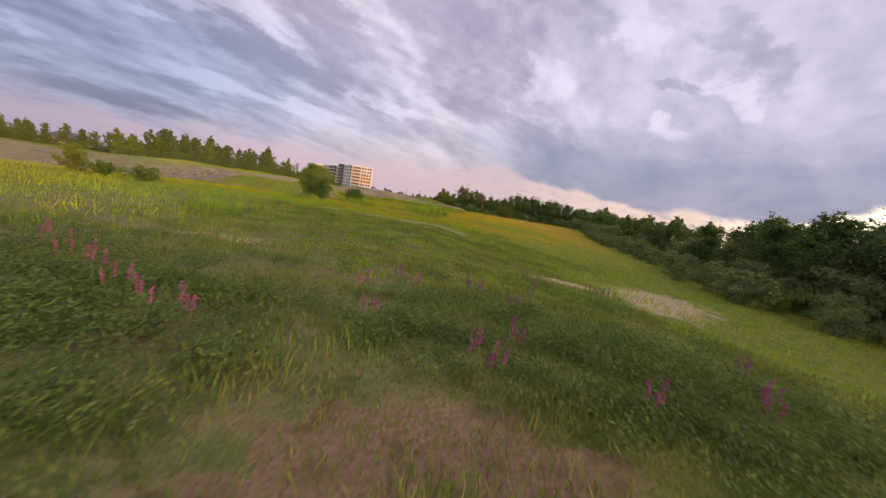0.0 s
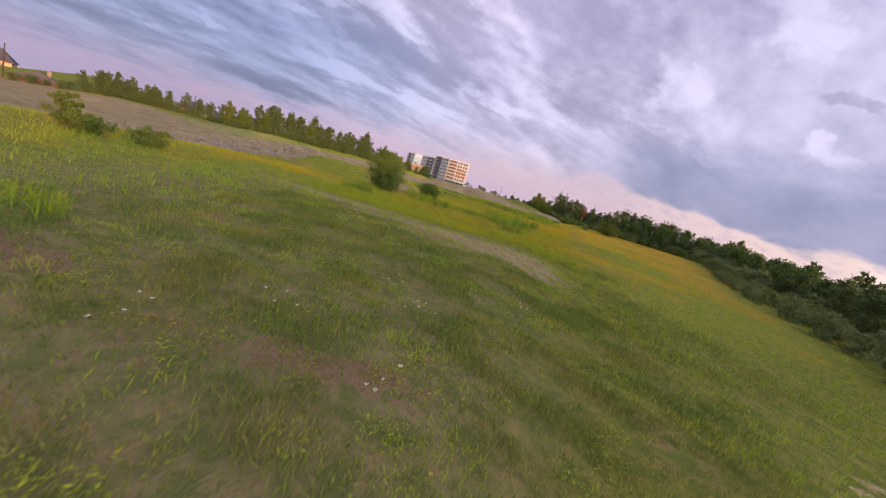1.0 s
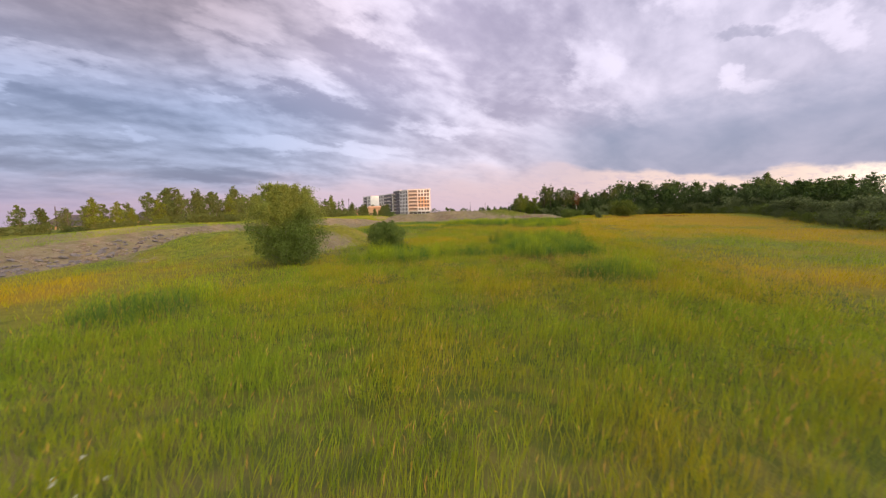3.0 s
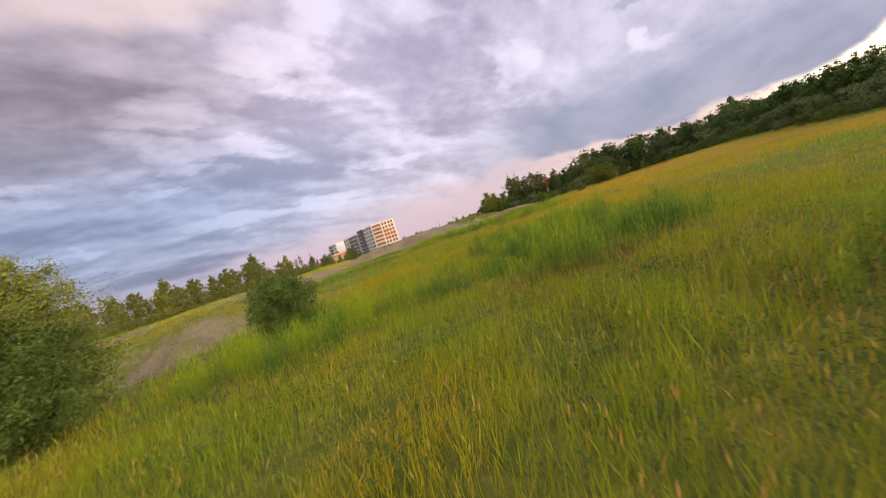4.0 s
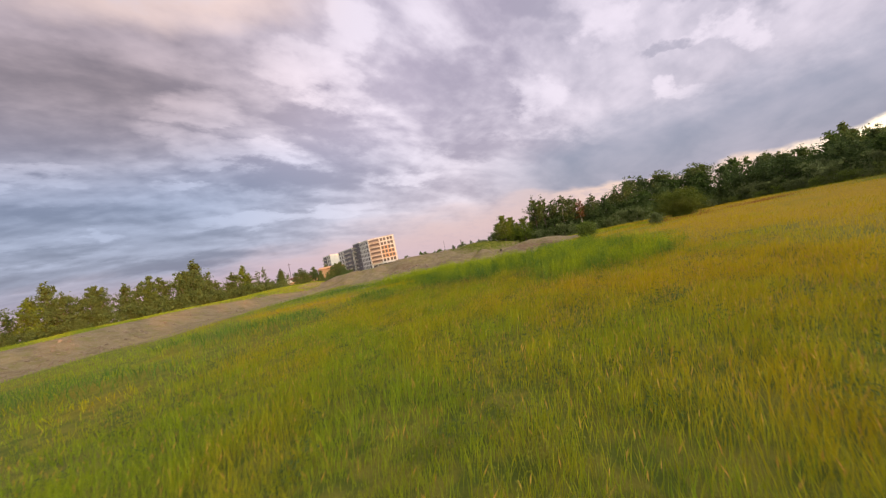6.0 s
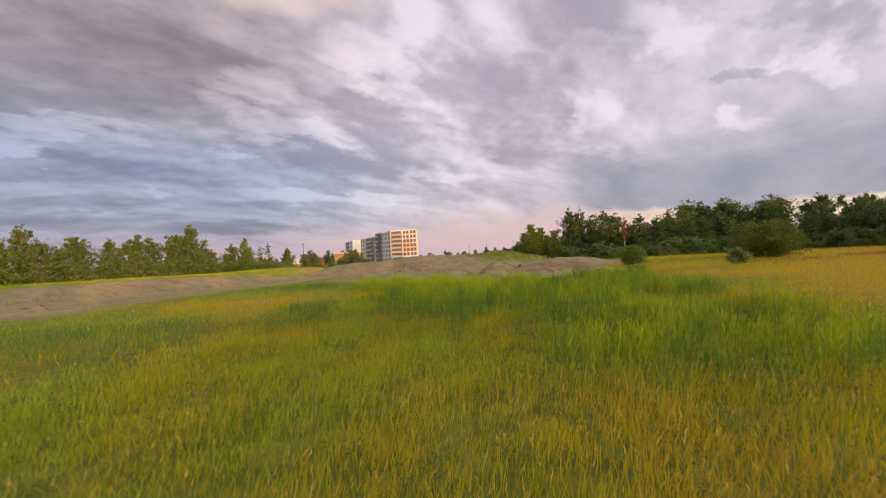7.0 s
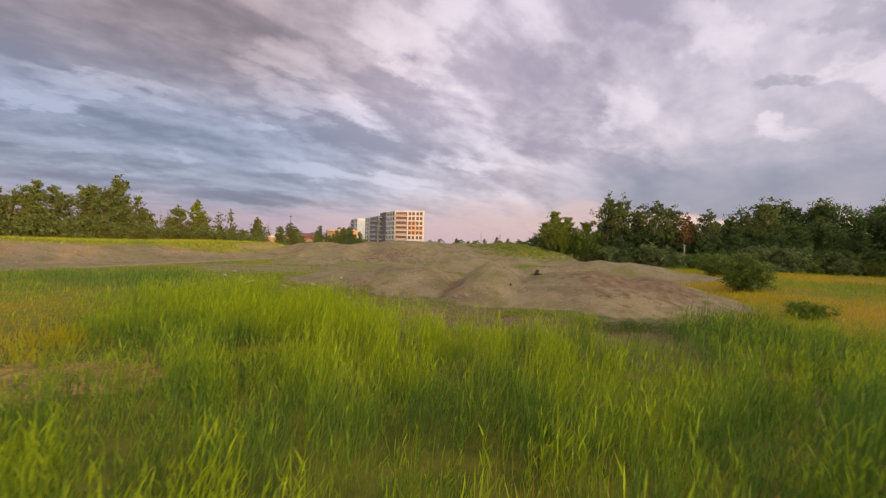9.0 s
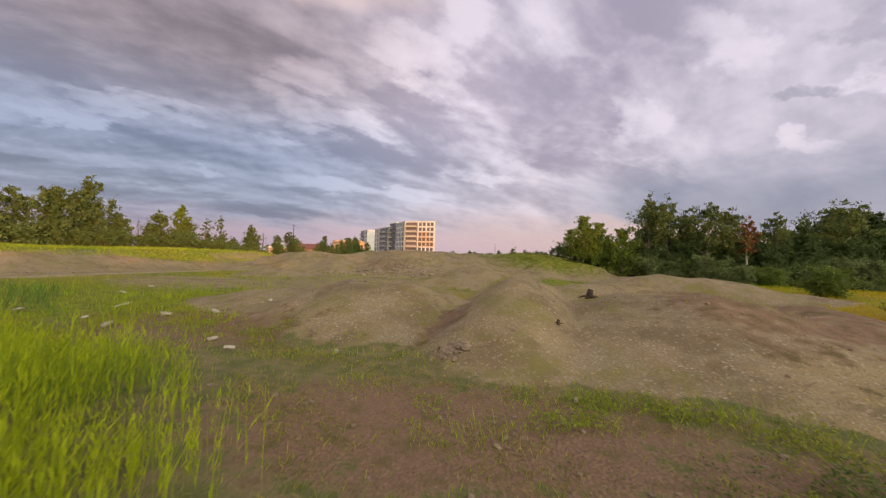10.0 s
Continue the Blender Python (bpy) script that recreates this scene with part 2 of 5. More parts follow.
def ground_material():
    mat, n = material("field_ground", 0.92, 0.0, 0.15)
    place = n.add("ShaderNodeNewGeometry").outputs["Position"]
    zones = n.add("ShaderNodeAttribute")
    zones.attribute_name = "zones"
    cut = n.add("ShaderNodeSeparateColor")
    n.link(zones.outputs["Color"], cut.inputs[0])
    fine, mid, wide = n.noise(place, 14.0, 5.0, 0.65), n.noise(place, 1.6, 5.0, 0.6), n.noise(place, 0.12, 4.0, 0.6)
    pebble = n.add("ShaderNodeTexVoronoi", Scale=17.0)
    n.link(place, pebble.inputs["Vector"])
    small = n.add("ShaderNodeTexVoronoi", Scale=45.0)
    n.link(place, small.inputs["Vector"])
    meadow = n.mix(n.ramp(mid, 0.35, 0.65), (0.105, 0.135, 0.018), (0.195, 0.220, 0.026))
    ripe = n.add("ShaderNodeAttribute")
    ripe.attribute_name = "ripe"
    meadow = n.mix(n.math("ADD", ripe.outputs["Fac"], n.math("MULTIPLY", n.math("SUBTRACT", wide, 0.5), 0.8), clamp=True), meadow, (0.30, 0.205, 0.014))
    meadow = n.mix(n.ramp(fine, 0.55, 0.75), meadow, (0.12, 0.13, 0.014))
    cover = n.add("ShaderNodeAttribute")
    cover.attribute_name = "cover"
    thatch = n.mix(n.ramp(mid, 0.35, 0.65), (0.105, 0.120, 0.040), (0.190, 0.160, 0.080))
    meadow = n.mix(cover.outputs["Fac"], meadow, thatch)
    litter = n.add("ShaderNodeAttribute")
    litter.attribute_name = "litter"
    meadow = n.mix(litter.outputs["Fac"], meadow, n.mix(n.ramp(mid, 0.35, 0.65), (0.085, 0.115, 0.016), (0.175, 0.170, 0.026)))
    stones = n.mix(n.ramp(fine, 0.3, 0.7), (0.186, 0.154, 0.096), (0.294, 0.250, 0.160))
    stones = n.mix(n.ramp(mid, 0.40, 0.68), stones, (0.218, 0.170, 0.092))
    stones = n.mix(n.math("MULTIPLY", n.ramp(wide, 0.50, 0.62), 0.38), stones, (0.34, 0.275, 0.135))
    stones = n.mix(n.math("MULTIPLY", n.ramp(n.noise(place, 0.45, 6.0, 0.68), 0.48, 0.64), 0.75), stones, (0.146, 0.112, 0.066))
    stones = n.mix(n.ramp(pebble.outputs["Color"], 0.72, 0.95), stones, (0.35, 0.29, 0.21))
    stones = n.mix(n.ramp(small.outputs["Color"], 0.0, 0.25, 0.6, 0.0), stones, (0.14, 0.11, 0.075))
    # sparse weeds on the gravel
    stones = n.mix(n.math("MULTIPLY", n.ramp(n.noise(place, 0.55, 6.0, 0.7), 0.47, 0.66), 0.70), stones, (0.17, 0.165, 0.045))
    sand = n.mix(n.ramp(fine, 0.3, 0.7), (0.29, 0.225, 0.145), (0.42, 0.335, 0.225))
    dirt = n.mix(n.ramp(fine, 0.3, 0.7), (0.145, 0.096, 0.062), (0.225, 0.152, 0.100))
    dirt = n.mix(n.ramp(mid, 0.5, 0.7), dirt, (0.12, 0.10, 0.045))
    straw = n.mix(n.ramp(fine, 0.3, 0.7), (0.17, 0.110, 0.040), (0.44, 0.30, 0.11))
    straw = n.mix(n.ramp(mid, 0.42, 0.60, 0.85, 0.0), straw, (0.150, 0.115, 0.035))
    ragged = n.math("MULTIPLY", n.math("ADD", n.math("SUBTRACT", mid, 0.5), n.math("MULTIPLY", n.math("SUBTRACT", fine, 0.5), 0.5)), 1.3)

    def zone(k):
        return n.ramp(n.math("ADD", cut.outputs[k], ragged), 0.38, 0.62)

    colour = n.mix(zone(0), meadow, stones)
    colour = n.mix(zone(2), colour, dirt)
    colour = n.mix(zone(1), colour, sand)
    packed = n.math("ADD", zones.outputs["Alpha"], ragged)
    colour = n.mix(n.ramp(packed, 0.38, 0.62), colour, straw)
    n.link(colour, n.bsdf.inputs["Base Color"])
    rough_h = n.math("ADD", n.math("MULTIPLY", fine, 0.5), n.math("MULTIPLY", pebble.outputs["Distance"], 0.6))
    bump(n, n.math("ADD", n.math("MULTIPLY", rough_h, 0.55), n.math("MULTIPLY", mid, 1.3)), 0.75, 0.10)
    return mat


GROUND = ground_material()
GRASS = leafy("meadow_grass", [(0.130, 0.225, 0.016), (0.385, 0.500, 0.030), (0.29, 0.335, 0.020)], 0.35, [(0.43, 0.290, 0.008), (0.60, 0.430, 0.016)])
SHORT = leafy("short_grass", [(0.070, 0.122, 0.026), (0.205, 0.285, 0.048), (0.17, 0.190, 0.048)], 0.3, [(0.36, 0.27, 0.06), (0.50, 0.38, 0.11)])
MEADOW = leafy("tufted_meadow", [(0.130, 0.228, 0.020), (0.35, 0.475, 0.040), (0.27, 0.325, 0.030)], 0.33, [(0.34, 0.30, 0.030), (0.50, 0.42, 0.06)])
OLIVE = leafy("olive_weed_leaf", [(0.085, 0.125, 0.022), (0.18, 0.225, 0.036), (0.15, 0.150, 0.030)], 0.28)
FRESH = leafy("fresh_weed_leaf", [(0.13, 0.185, 0.020), (0.30, 0.365, 0.035), (0.25, 0.24, 0.030)], 0.3)
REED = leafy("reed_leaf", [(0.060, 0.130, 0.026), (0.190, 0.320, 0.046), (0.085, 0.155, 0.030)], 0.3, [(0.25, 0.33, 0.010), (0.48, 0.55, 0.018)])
RUST_STEM = leafy("rust_stem", [(0.22, 0.10, 0.035), (0.42, 0.22, 0.07), (0.30, 0.15, 0.05)], 0.2)
SEED = leafy("seed_head", [(0.44, 0.27, 0.05), (0.63, 0.43, 0.10), (0.50, 0.29, 0.05)], 0.2)
WEED = leafy("weed_leaf", [(0.062, 0.106, 0.028), (0.110, 0.168, 0.042), (0.088, 0.118, 0.036)], 0.28)
CROWN_DARK = leafy("oak_leaf", [(0.060, 0.100, 0.036), (0.130, 0.188, 0.058), (0.090, 0.124, 0.046)], 0.3)
CROWN_MID = leafy("maple_leaf", [(0.048, 0.094, 0.024), (0.108, 0.172, 0.038), (0.072, 0.108, 0.030)], 0.25)
CROWN_LIGHT = leafy("poplar_leaf", [(0.095, 0.155, 0.022), (0.20, 0.27, 0.038), (0.13, 0.165, 0.028)], 0.3)
# greens lightened and greyed: distant haze put into the leaf colour
ROW_LEAF = leafy("hazed_row_leaf", [(0.066, 0.108, 0.032), (0.150, 0.205, 0.062), (0.098, 0.134, 0.044)], 0.28)
CROWN_RUST = leafy("dying_leaf", [(0.12, 0.06, 0.025), (0.21, 0.105, 0.045), (0.10, 0.075, 0.03)], 0.2)
WILLOW = leafy("willow_leaf", [(0.090, 0.142, 0.030), (0.205, 0.275, 0.056), (0.14, 0.178, 0.042)], 0.3)
SAGE = leafy("shrub_leaf", [(0.120, 0.168, 0.064), (0.24, 0.295, 0.115), (0.165, 0.21, 0.088)], 0.3)
BARK = worn("bark", (0.085, 0.065, 0.05), (0.19, 0.16, 0.13), 3.0, 0.9, 18.0, 0.7, 0.03)
PALE_BARK = worn("pale_bark", (0.30, 0.27, 0.23), (0.52, 0.48, 0.42), 3.0, 0.9, 18.0, 0.5, 0.02)
STONE = worn("rubble_stone", (0.165, 0.125, 0.088), (0.32, 0.255, 0.185), 2.0, 0.85, 22.0, 0.6, 0.03)
GREY_ROCK = worn("grey_rock", (0.115, 0.100, 0.098), (0.24, 0.215, 0.21), 2.0, 0.85, 22.0, 0.6, 0.03)
PALE = worn("broken_concrete", (0.28, 0.25, 0.20), (0.50, 0.46, 0.39), 2.0, 0.85, 30.0, 0.4, 0.02)
WALL_PALE = worn("pale_render", (0.60, 0.58, 0.57), (0.74, 0.72, 0.70), 0.3, 0.8, 6.0, 0.1, 0.01)
# tan pushed towards orange: glow of the low sun put into the colour
WALL_SUN_TAN = worn("sun_warmed_tan_panel", (0.58, 0.33, 0.175), (0.68, 0.42, 0.24), 0.4, 0.75, 6.0, 0.1, 0.01)
WALL_DARK = worn("charcoal_panel", (0.06, 0.06, 0.07), (0.10, 0.10, 0.115), 0.4, 0.7, 6.0, 0.1, 0.01)
WALL_RED = worn("red_clapboard", (0.20, 0.040, 0.034), (0.28, 0.060, 0.048), 0.6, 0.7, 8.0, 0.1, 0.01)
ROOF_DARK = worn("dark_shingle", (0.055, 0.05, 0.055), (0.105, 0.095, 0.10), 1.0, 0.85, 9.0, 0.4, 0.03)
ROOF_RED = worn("red_metal_roof", (0.15, 0.060, 0.045), (0.21, 0.085, 0.065), 1.0, 0.6, 9.0, 0.2, 0.02)
DARK_WOOD = worn("weathered_wood", (0.035, 0.028, 0.022), (0.085, 0.065, 0.05), 4.0, 0.9, 25.0, 0.6, 0.03)
# base colour lifted and warmed to stand for the western sky's reflection
GLASS, gn = material("window_glass_painted_sky", 0.06, 0.0, 0.8)
gn.bsdf.inputs["Base Color"].default_value = (0.15, 0.13, 0.12, 1)


def plain(name, a, b, light=0.3):
    return leafy(name, [a, b, a], light)


PINK = plain("pink_petal", (0.18, 0.045, 0.14), (0.31, 0.10, 0.25))
WHITE = plain("white_petal", (0.62, 0.62, 0.52), (0.80, 0.80, 0.70))
YELLOW = plain("yellow_petal", (0.62, 0.40, 0.02), (0.80, 0.56, 0.04))


# ---------------------------------------------------------------- the lie of the land
def step(a, b, v):
    t = np.clip((v - a) / (b - a), 0.0, 1.0)
    return t * t * (3 - 2 * t)


def waves(x, y, size, seed):
    """Smooth rolling noise in -1..1."""
    rng = np.random.RandomState(seed)
    total_w = 0.0
    for k in range(7):
        a, p = rng.uniform(0, 2 * math.pi, 2)
        f = rng.uniform(0.6, 1.9) / size * 2 * math.pi * 0.5
        total_w = total_w + np.sin((x * math.cos(a) + y * math.sin(a)) * f + p)
    return total_w / 4.0


def berm_toe(y):
    return np.interp(y, [-100, 60, 80, 100, 150, 170, 195, 220, 250], [-41, -41, -43.5, -45, -46.5, -49, -50, -54, -58])


# spoil heaps: centre, half widths at the toe, turn, height, share of the half width that is crown
HEAPS = [(-28, 238, 34, 15, 6, 4.1, 0.2), (-10, 242, 22, 14, 0, 4.4, 0.2), (-46, 231, 20, 12, 10, 3.4, 0.1), (-10.6, 187.0, 6.4, 5.6, -14, 1.75, 0.22), (-16.6, 188.4, 6.6, 5.0, -10, 1.05, 0.1),
         (-4.2, 186.2, 3.6, 6.4, 4, 2.35, 0.0), (-4.8, 192.5, 4.2, 4.6, 0, 1.9, 0.1), (1.6, 187.8, 6.6, 8.6, 0, 1.70, 0.25), (6.7, 188.6, 5.2, 7.0, -12, 1.45, 0.2), (-11.8, 210, 7.0, 5.6, 0, 2.5, 0.0),
         (-1.0, 197, 6.5, 4.0, 20, 1.6, 0.1), (6.5, 208, 11, 7.0, -5, 2.1, 0.15), (-35, 208, 6, 5, 30, 1.15, 0.0), (-25, 226, 16, 6, 5, 1.4, 0.0), (-24.5, 114.5, 9.5, 9.0, 20, 2.6, 0.3), (-34, 110, 12, 9, 0, 2.2, 0.3), (-14.5, 108.0, 5.5, 5, 0, 0.7, 0.1)]


def heap_height(x, y):
    top = np.zeros_like(x)
    wob = 0.09 * waves(x, y, 6.5, 14) + 0.035 * waves(x, y, 2.3, 15)
    for cx, cy, rx, ry, turn, h, crown in HEAPS:
        c, s = math.cos(radians(turn)), math.sin(radians(turn))
        u, v = ((x - cx) * c + (y - cy) * s) / rx, (-(x - cx) * s + (y - cy) * c) / ry
        t = np.clip((1.12 + wob - np.sqrt(u * u + v * v + 0.02)) / (1.12 - crown), 0, 1)
        top = np.maximum(top, h * (0.62 * t * t * (3 - 2 * t) + 0.38 * t))
    return top


def berm_height(x, y):
    back = berm_toe(y) + waves(y, y * 0.3, 30, 5) * 1.5 - x
    crest = (2.6 + 0.3 * waves(x, y, 26, 6)) * np.interp(y, [60, 90, 130], [0.55, 0.62, 1.0])
    return crest * step(0, 10, back) * (1 - 0.45 * step(16, 40, back)) * (1 - step(228, 262, y)) * (1 - step(200, 260, -x))


def land(x, y):
    x, y = np.asarray(x, float), np.asarray(y, float)
    z = -0.5 - 0.65 * np.exp(-(((y - 100) / 26.0) ** 2)) + 0.55 * step(135, 175, y) - 0.5 * step(18, 46, x) * (1 - step(170, 205, y))
    z = z - 2.2 * step(24, 58, -x) * (1 - step(84, 112, y))
    z = z - 0.75 * step(9, 16, x) * step(34, 46, y) * (1 - step(74, 96, y)) - 0.85 * step(16, 28, x) * (1 - step(66, 96, y)) + 0.75 * step(9, 20, x) * step(166, 182, y) * (1 - step(225, 250, y))
    z = z + 0.10 * waves(x, y, 17, 1) + 0.045 * waves(x, y, 4.5, 2)
    heaps = heap_height(x, y)
    z = z + berm_height(x, y) + heaps + 0.08 * step(0.3, 1.0, heaps) * waves(x, y, 3.0, 3) + 0.10 * step(0.3, 1, heaps) * waves(x, y, 1.5, 4)
    # far off on one side the country falls away
    z = z - 0.04 * np.clip(-x - 135, 0, 3000) * (1 - step(-10, 60, y - 70 + 0.5 * x))
    far = step(250, 330, y) * 3.6
    return z + far * (1 - step(700, 1500, np.hypot(x, y)))


def middle(y):
    """The middle of the strip that is looked at closely."""
    return np.interp(y, [25, 50, 75, 95, 125, 150, 180], [12, 9, 1.5, 0, 0, 0, -3])


def blob(x, y, cx, cy, rx, ry, turn=0.0):
    c, s = math.cos(radians(turn)), math.sin(radians(turn))
    u, v = ((x - cx) * c + (y - cy) * s) / rx, (-(x - cx) * s + (y - cy) * c) / ry
    return np.clip(1.5 - np.sqrt(u * u + v * v), 0, 1)


def gold_share(x, y):
    """How far the grass has turned golden."""
    g = 0.18 + 0.20 * step(126, 136, y) * (1 - step(148, 156, y)) * step(-24, -12, x) + 0.40 * blob(x, y, -21, 164.5, 13, 3.4) + 0.40 * waves(x, y, 13, 31) + 0.30 * waves(x, y, 4, 32)
    g = g + (0.15 * step(80, 110, y) + 0.15 * step(110, 135, y) + 0.60 * step(144, 162, y) + 0.30 * waves(x, y, 9, 33)) * step(7, 14, x) * step(80, 100, y) + 0.30 * step(5, 30, -x - 8) * (1 - step(90, 110, y)) * step(45, 60, y)
    g = g - 0.35 * (1 - step(52, 70, y)) * step(-12, 2, x)
    g = g + 0.16 * step(76, 82, y) * (1 - step(96, 104, y)) + 0.24 * step(114, 121, y) * (1 - step(141, 147, y)) * step(-15, -6, x)
    edge = np.interp(y, [28, 45, 70, 110, 160, 200, 228], [44, 42, 46, 52, 60, 70, 70])
    g = g - 0.8 * step(-11, -5, x - edge) - 0.55 * blob(x, y, 17, 190, 9, 6, 15) - 0.45 * blob(x, y, 16, 176, 6, 5) + 0.28 * step(148, 158, y) * (1 - step(172, 180, y)) * step(9, 16, x) - 0.45 * blob(x, y, 24, 181, 14, 2.2, 12) - 0.28 * step(150, 165, y) * step(8, 16, x) * step(-0.2, 0.6, waves(x, y, 11, 75)) - 0.5 * blob(x, y, 26, 203, 9, 4, 20) - 0.35 * step(192, 200, y) * (1 - step(30, 40, x))
    g = g - 0.32 * (1 - step(72, 90, y)) * step(5, 14, x) - 0.5 * step(2, 6, berm_toe(y) - x) * step(92, 105, y)
    return np.clip(g * (1 - 0.85 * step(214, 230, y) * (1 - step(24, 34, x))), 0, 1)


def zone_shares(x, y):
    """Shares of gravel, sand, dirt and straw."""
    x, y = np.asarray(x, float), np.asarray(y, float)
    gravel = np.maximum(step(0.03, 0.18, heap_height(x, y)), np.maximum(blob(x, y, 8.0, 67.4, 8.0, 5.4, 36), np.maximum(blob(x, y, -5.5, 68.6, 8.5, 1.9, 22), blob(x, y, 2.5, 67.5, 5.0, 3.4, 20) * 0.8)) * 0.80)
    back = berm_toe(y) - x
    depth = np.interp(y, [60, 95, 112, 128, 178, 205, 225], [60, 60, 50, 14.0, 11.0, 6.5, 3.5])
    face = step(-2.5, 1.0, back) * (1 - step(depth - 3, depth + 2, back + 2.5 * waves(x, y, 12, 8))) * (1 - step(225, 245, y))
    road = step(-9, -4, back) * (1 - step(0, 2, back)) * step(150, 165, y) * (1 - step(215, 235, y))
    gravel = gravel * (1 - 0.92 * np.maximum(blob(x, y, -30, 115, 12, 9.0), blob(x, y, -32, 105, 9, 5))) * (1 - 0.7 * blob(x, y, -15, 110, 5, 8))
    gravel = np.maximum(gravel, blob(x, y, -20.0, 108.5, 5.0, 2.6, 60) * 0.72)
    gravel = np.maximum(gravel, np.maximum(face, road * 0.9))
    gravel = gravel * (1 - 0.75 * blob(x, y, -5, 240, 12, 9))
    gravel = np.maximum(gravel, blob(x, y, -33, 196, 10, 7) * 0.75)
    gravel = np.maximum(gravel, np.maximum(blob(x, y, -22, 214, 24, 11), blob(x, y, -22, 201, 13, 8)) * 0.8)
    sand = np.maximum(blob(x, y, 26.0, 50.8, 6.6, 3.8, 48), blob(x, y, 18.5, 47.3, 3.0, 0.9, 15)) * 0.80
    track = np.exp(-((back + 4.2) / 1.5) ** 2) * step(176, 190, y) * (1 - step(212, 230, y))
    sand = np.maximum(sand, track * 0.55)
    sand = np.maximum(sand, blob(x, y, 3.6, 39.2, 2.0, 0.9, 20) * 0.66)
    dirt = np.zeros_like(x)
    for cx, cy, rx, ry, turn in ((3.4, 38.9, 2.4, 1.3, 10), (8.7, 36.2, 2.0, 0.7, 0), (-0.7, 51, 1.1, 0.7, 0), (12.3, 28.6, 2.4, 1.6, 20),
                                 (-4.2, 177.2, 5.5, 2.4, 12), (2.5, 177.0, 5.0, 1.8, 5), (1.5, 44.5, 2.0, 0.8, 0), (9.0, 45.5, 2.2, 0.7, 15), (7.0, 30.5, 2.0, 1.0, 0), (-16, 181.0, 5.5, 3.0, 0)):
        dirt = np.maximum(dirt, blob(x, y, cx, cy, rx, ry, turn) * 0.75)
    dirt = np.maximum(dirt, 0.42 * step(0.35, 0.9, waves(x, y, 5.0, 11)) * (1 - step(56, 62, y)))
    for cx, cy, rx, ry, share in ((5.0, 187.0, 6.0, 6.0, 0.62), (-6.3, 184.0, 0.9, 2.2, 0.7), (-7.5, 203.0, 3.0, 3.0, 0.7), (-24, 215, 6, 3, 0.5), (-30, 227, 7, 4, 0.55)):
        dirt = np.maximum(dirt, blob(x, y, cx, cy, rx, ry) * share)
    straw = np.maximum(blob(x, y, -20.0, 165.4, 7.6, 1.4, -4) * 0.85, blob(x, y, -19.0, 124.6, 4.5, 1.1, -12) * 0.85)
    straw = np.maximum(straw, blob(x, y, -11.2, 165.2, 2.4, 1.3, 30))
    return gravel, sand, dirt, straw


def part(name, mesh, mat, parent, label=""):
    """One mesh object under a thing or a part; mesh may be a bmesh or a mesh."""
    if isinstance(mesh, bmesh.types.BMesh):
        data = bpy.data.meshes.new(name)
        mesh.to_mesh(data)
        mesh.free()
    else:
        data = mesh
    if mat and not data.materials:
        data.materials.append(mat)
    ob = new(name, data)
    if parent:
        ob.parent = parent
    return tagged(ob, label)


def thing(name, label, category, group="", at=(0, 0, 0)):
    ob = new(name)
    ob.location = at
    return tagged(ob, label, category, group)


def soup(name, verts, faces, mat=None, smooth=False):
    """A mesh from arrays; faces is an array of one width, or a list of such arrays."""
    data = bpy.data.meshes.new(name)
    groups = faces if isinstance(faces, list) else [faces]
    data.vertices.add(len(verts))
    data.vertices.foreach_set("co", np.asarray(verts, np.float32).ravel())
    loops = np.concatenate([f.ravel() for f in groups])
    sizes = np.concatenate([np.full(len(f), f.shape[1]) for f in groups])
    data.loops.add(len(loops))
    data.loops.foreach_set("vertex_index", loops.astype(np.int32))
    data.polygons.add(len(sizes))
    data.polygons.foreach_set("loop_start", np.concatenate([[0], np.cumsum(sizes)[:-1]]).astype(np.int32))
    data.polygons.foreach_set("use_smooth", np.full(len(sizes), smooth))
    data.update(calc_edges=True)
    if mat:
        data.materials.append(mat)
    return data


# ---------------------------------------------------------------- ground
def spread(low, high, fine, out, growth):
    line = list(np.arange(low, high + fine / 2, fine))
    for sign, start in ((-1, low), (1, high)):
        gap, v, more = fine, start, []
        while abs(v) < out:
            gap *= growth
            v += sign * gap
            more.append(v)
        line = more[::-1] + line if sign < 0 else line + more
    return np.array(line)


gx, gy = spread(-62, 26, 0.6, 4300, 1.14), spread(22, 214, 0.6, 4300, 1.14)
GX, GY = np.meshgrid(gx, gy)
GZ = land(GX, GY)
nx, ny = len(gx), len(gy)
corner = (np.arange(ny - 1)[:, None] * nx + np.arange(nx - 1)[None]).ravel()
ground_mesh = soup("ground", np.stack([GX.ravel(), GY.ravel(), GZ.ravel()], 1), np.stack([corner, corner + 1, corner + nx + 1, corner + nx], 1), GROUND, True)
share_layer = ground_mesh.attributes.new("zones", "FLOAT_COLOR", "POINT")
share_layer.data.foreach_set("color", np.stack([v.ravel() for v in zone_shares(GX, GY)], 1).astype(np.float32).ravel())
cover_layer = ground_mesh.attributes.new("cover", "FLOAT", "POINT")
cover_layer.data.foreach_set("value", (np.where(GY < 76, 1 - step(12, 22, np.abs(GX - middle(GY))), 1 - step(9, 17, np.abs(GX - middle(GY)))) * step(10, 22, GY) * (1 - step(184, 192, GY))).astype(np.float32).ravel())
litter_layer = ground_mesh.attributes.new("litter", "FLOAT", "POINT")
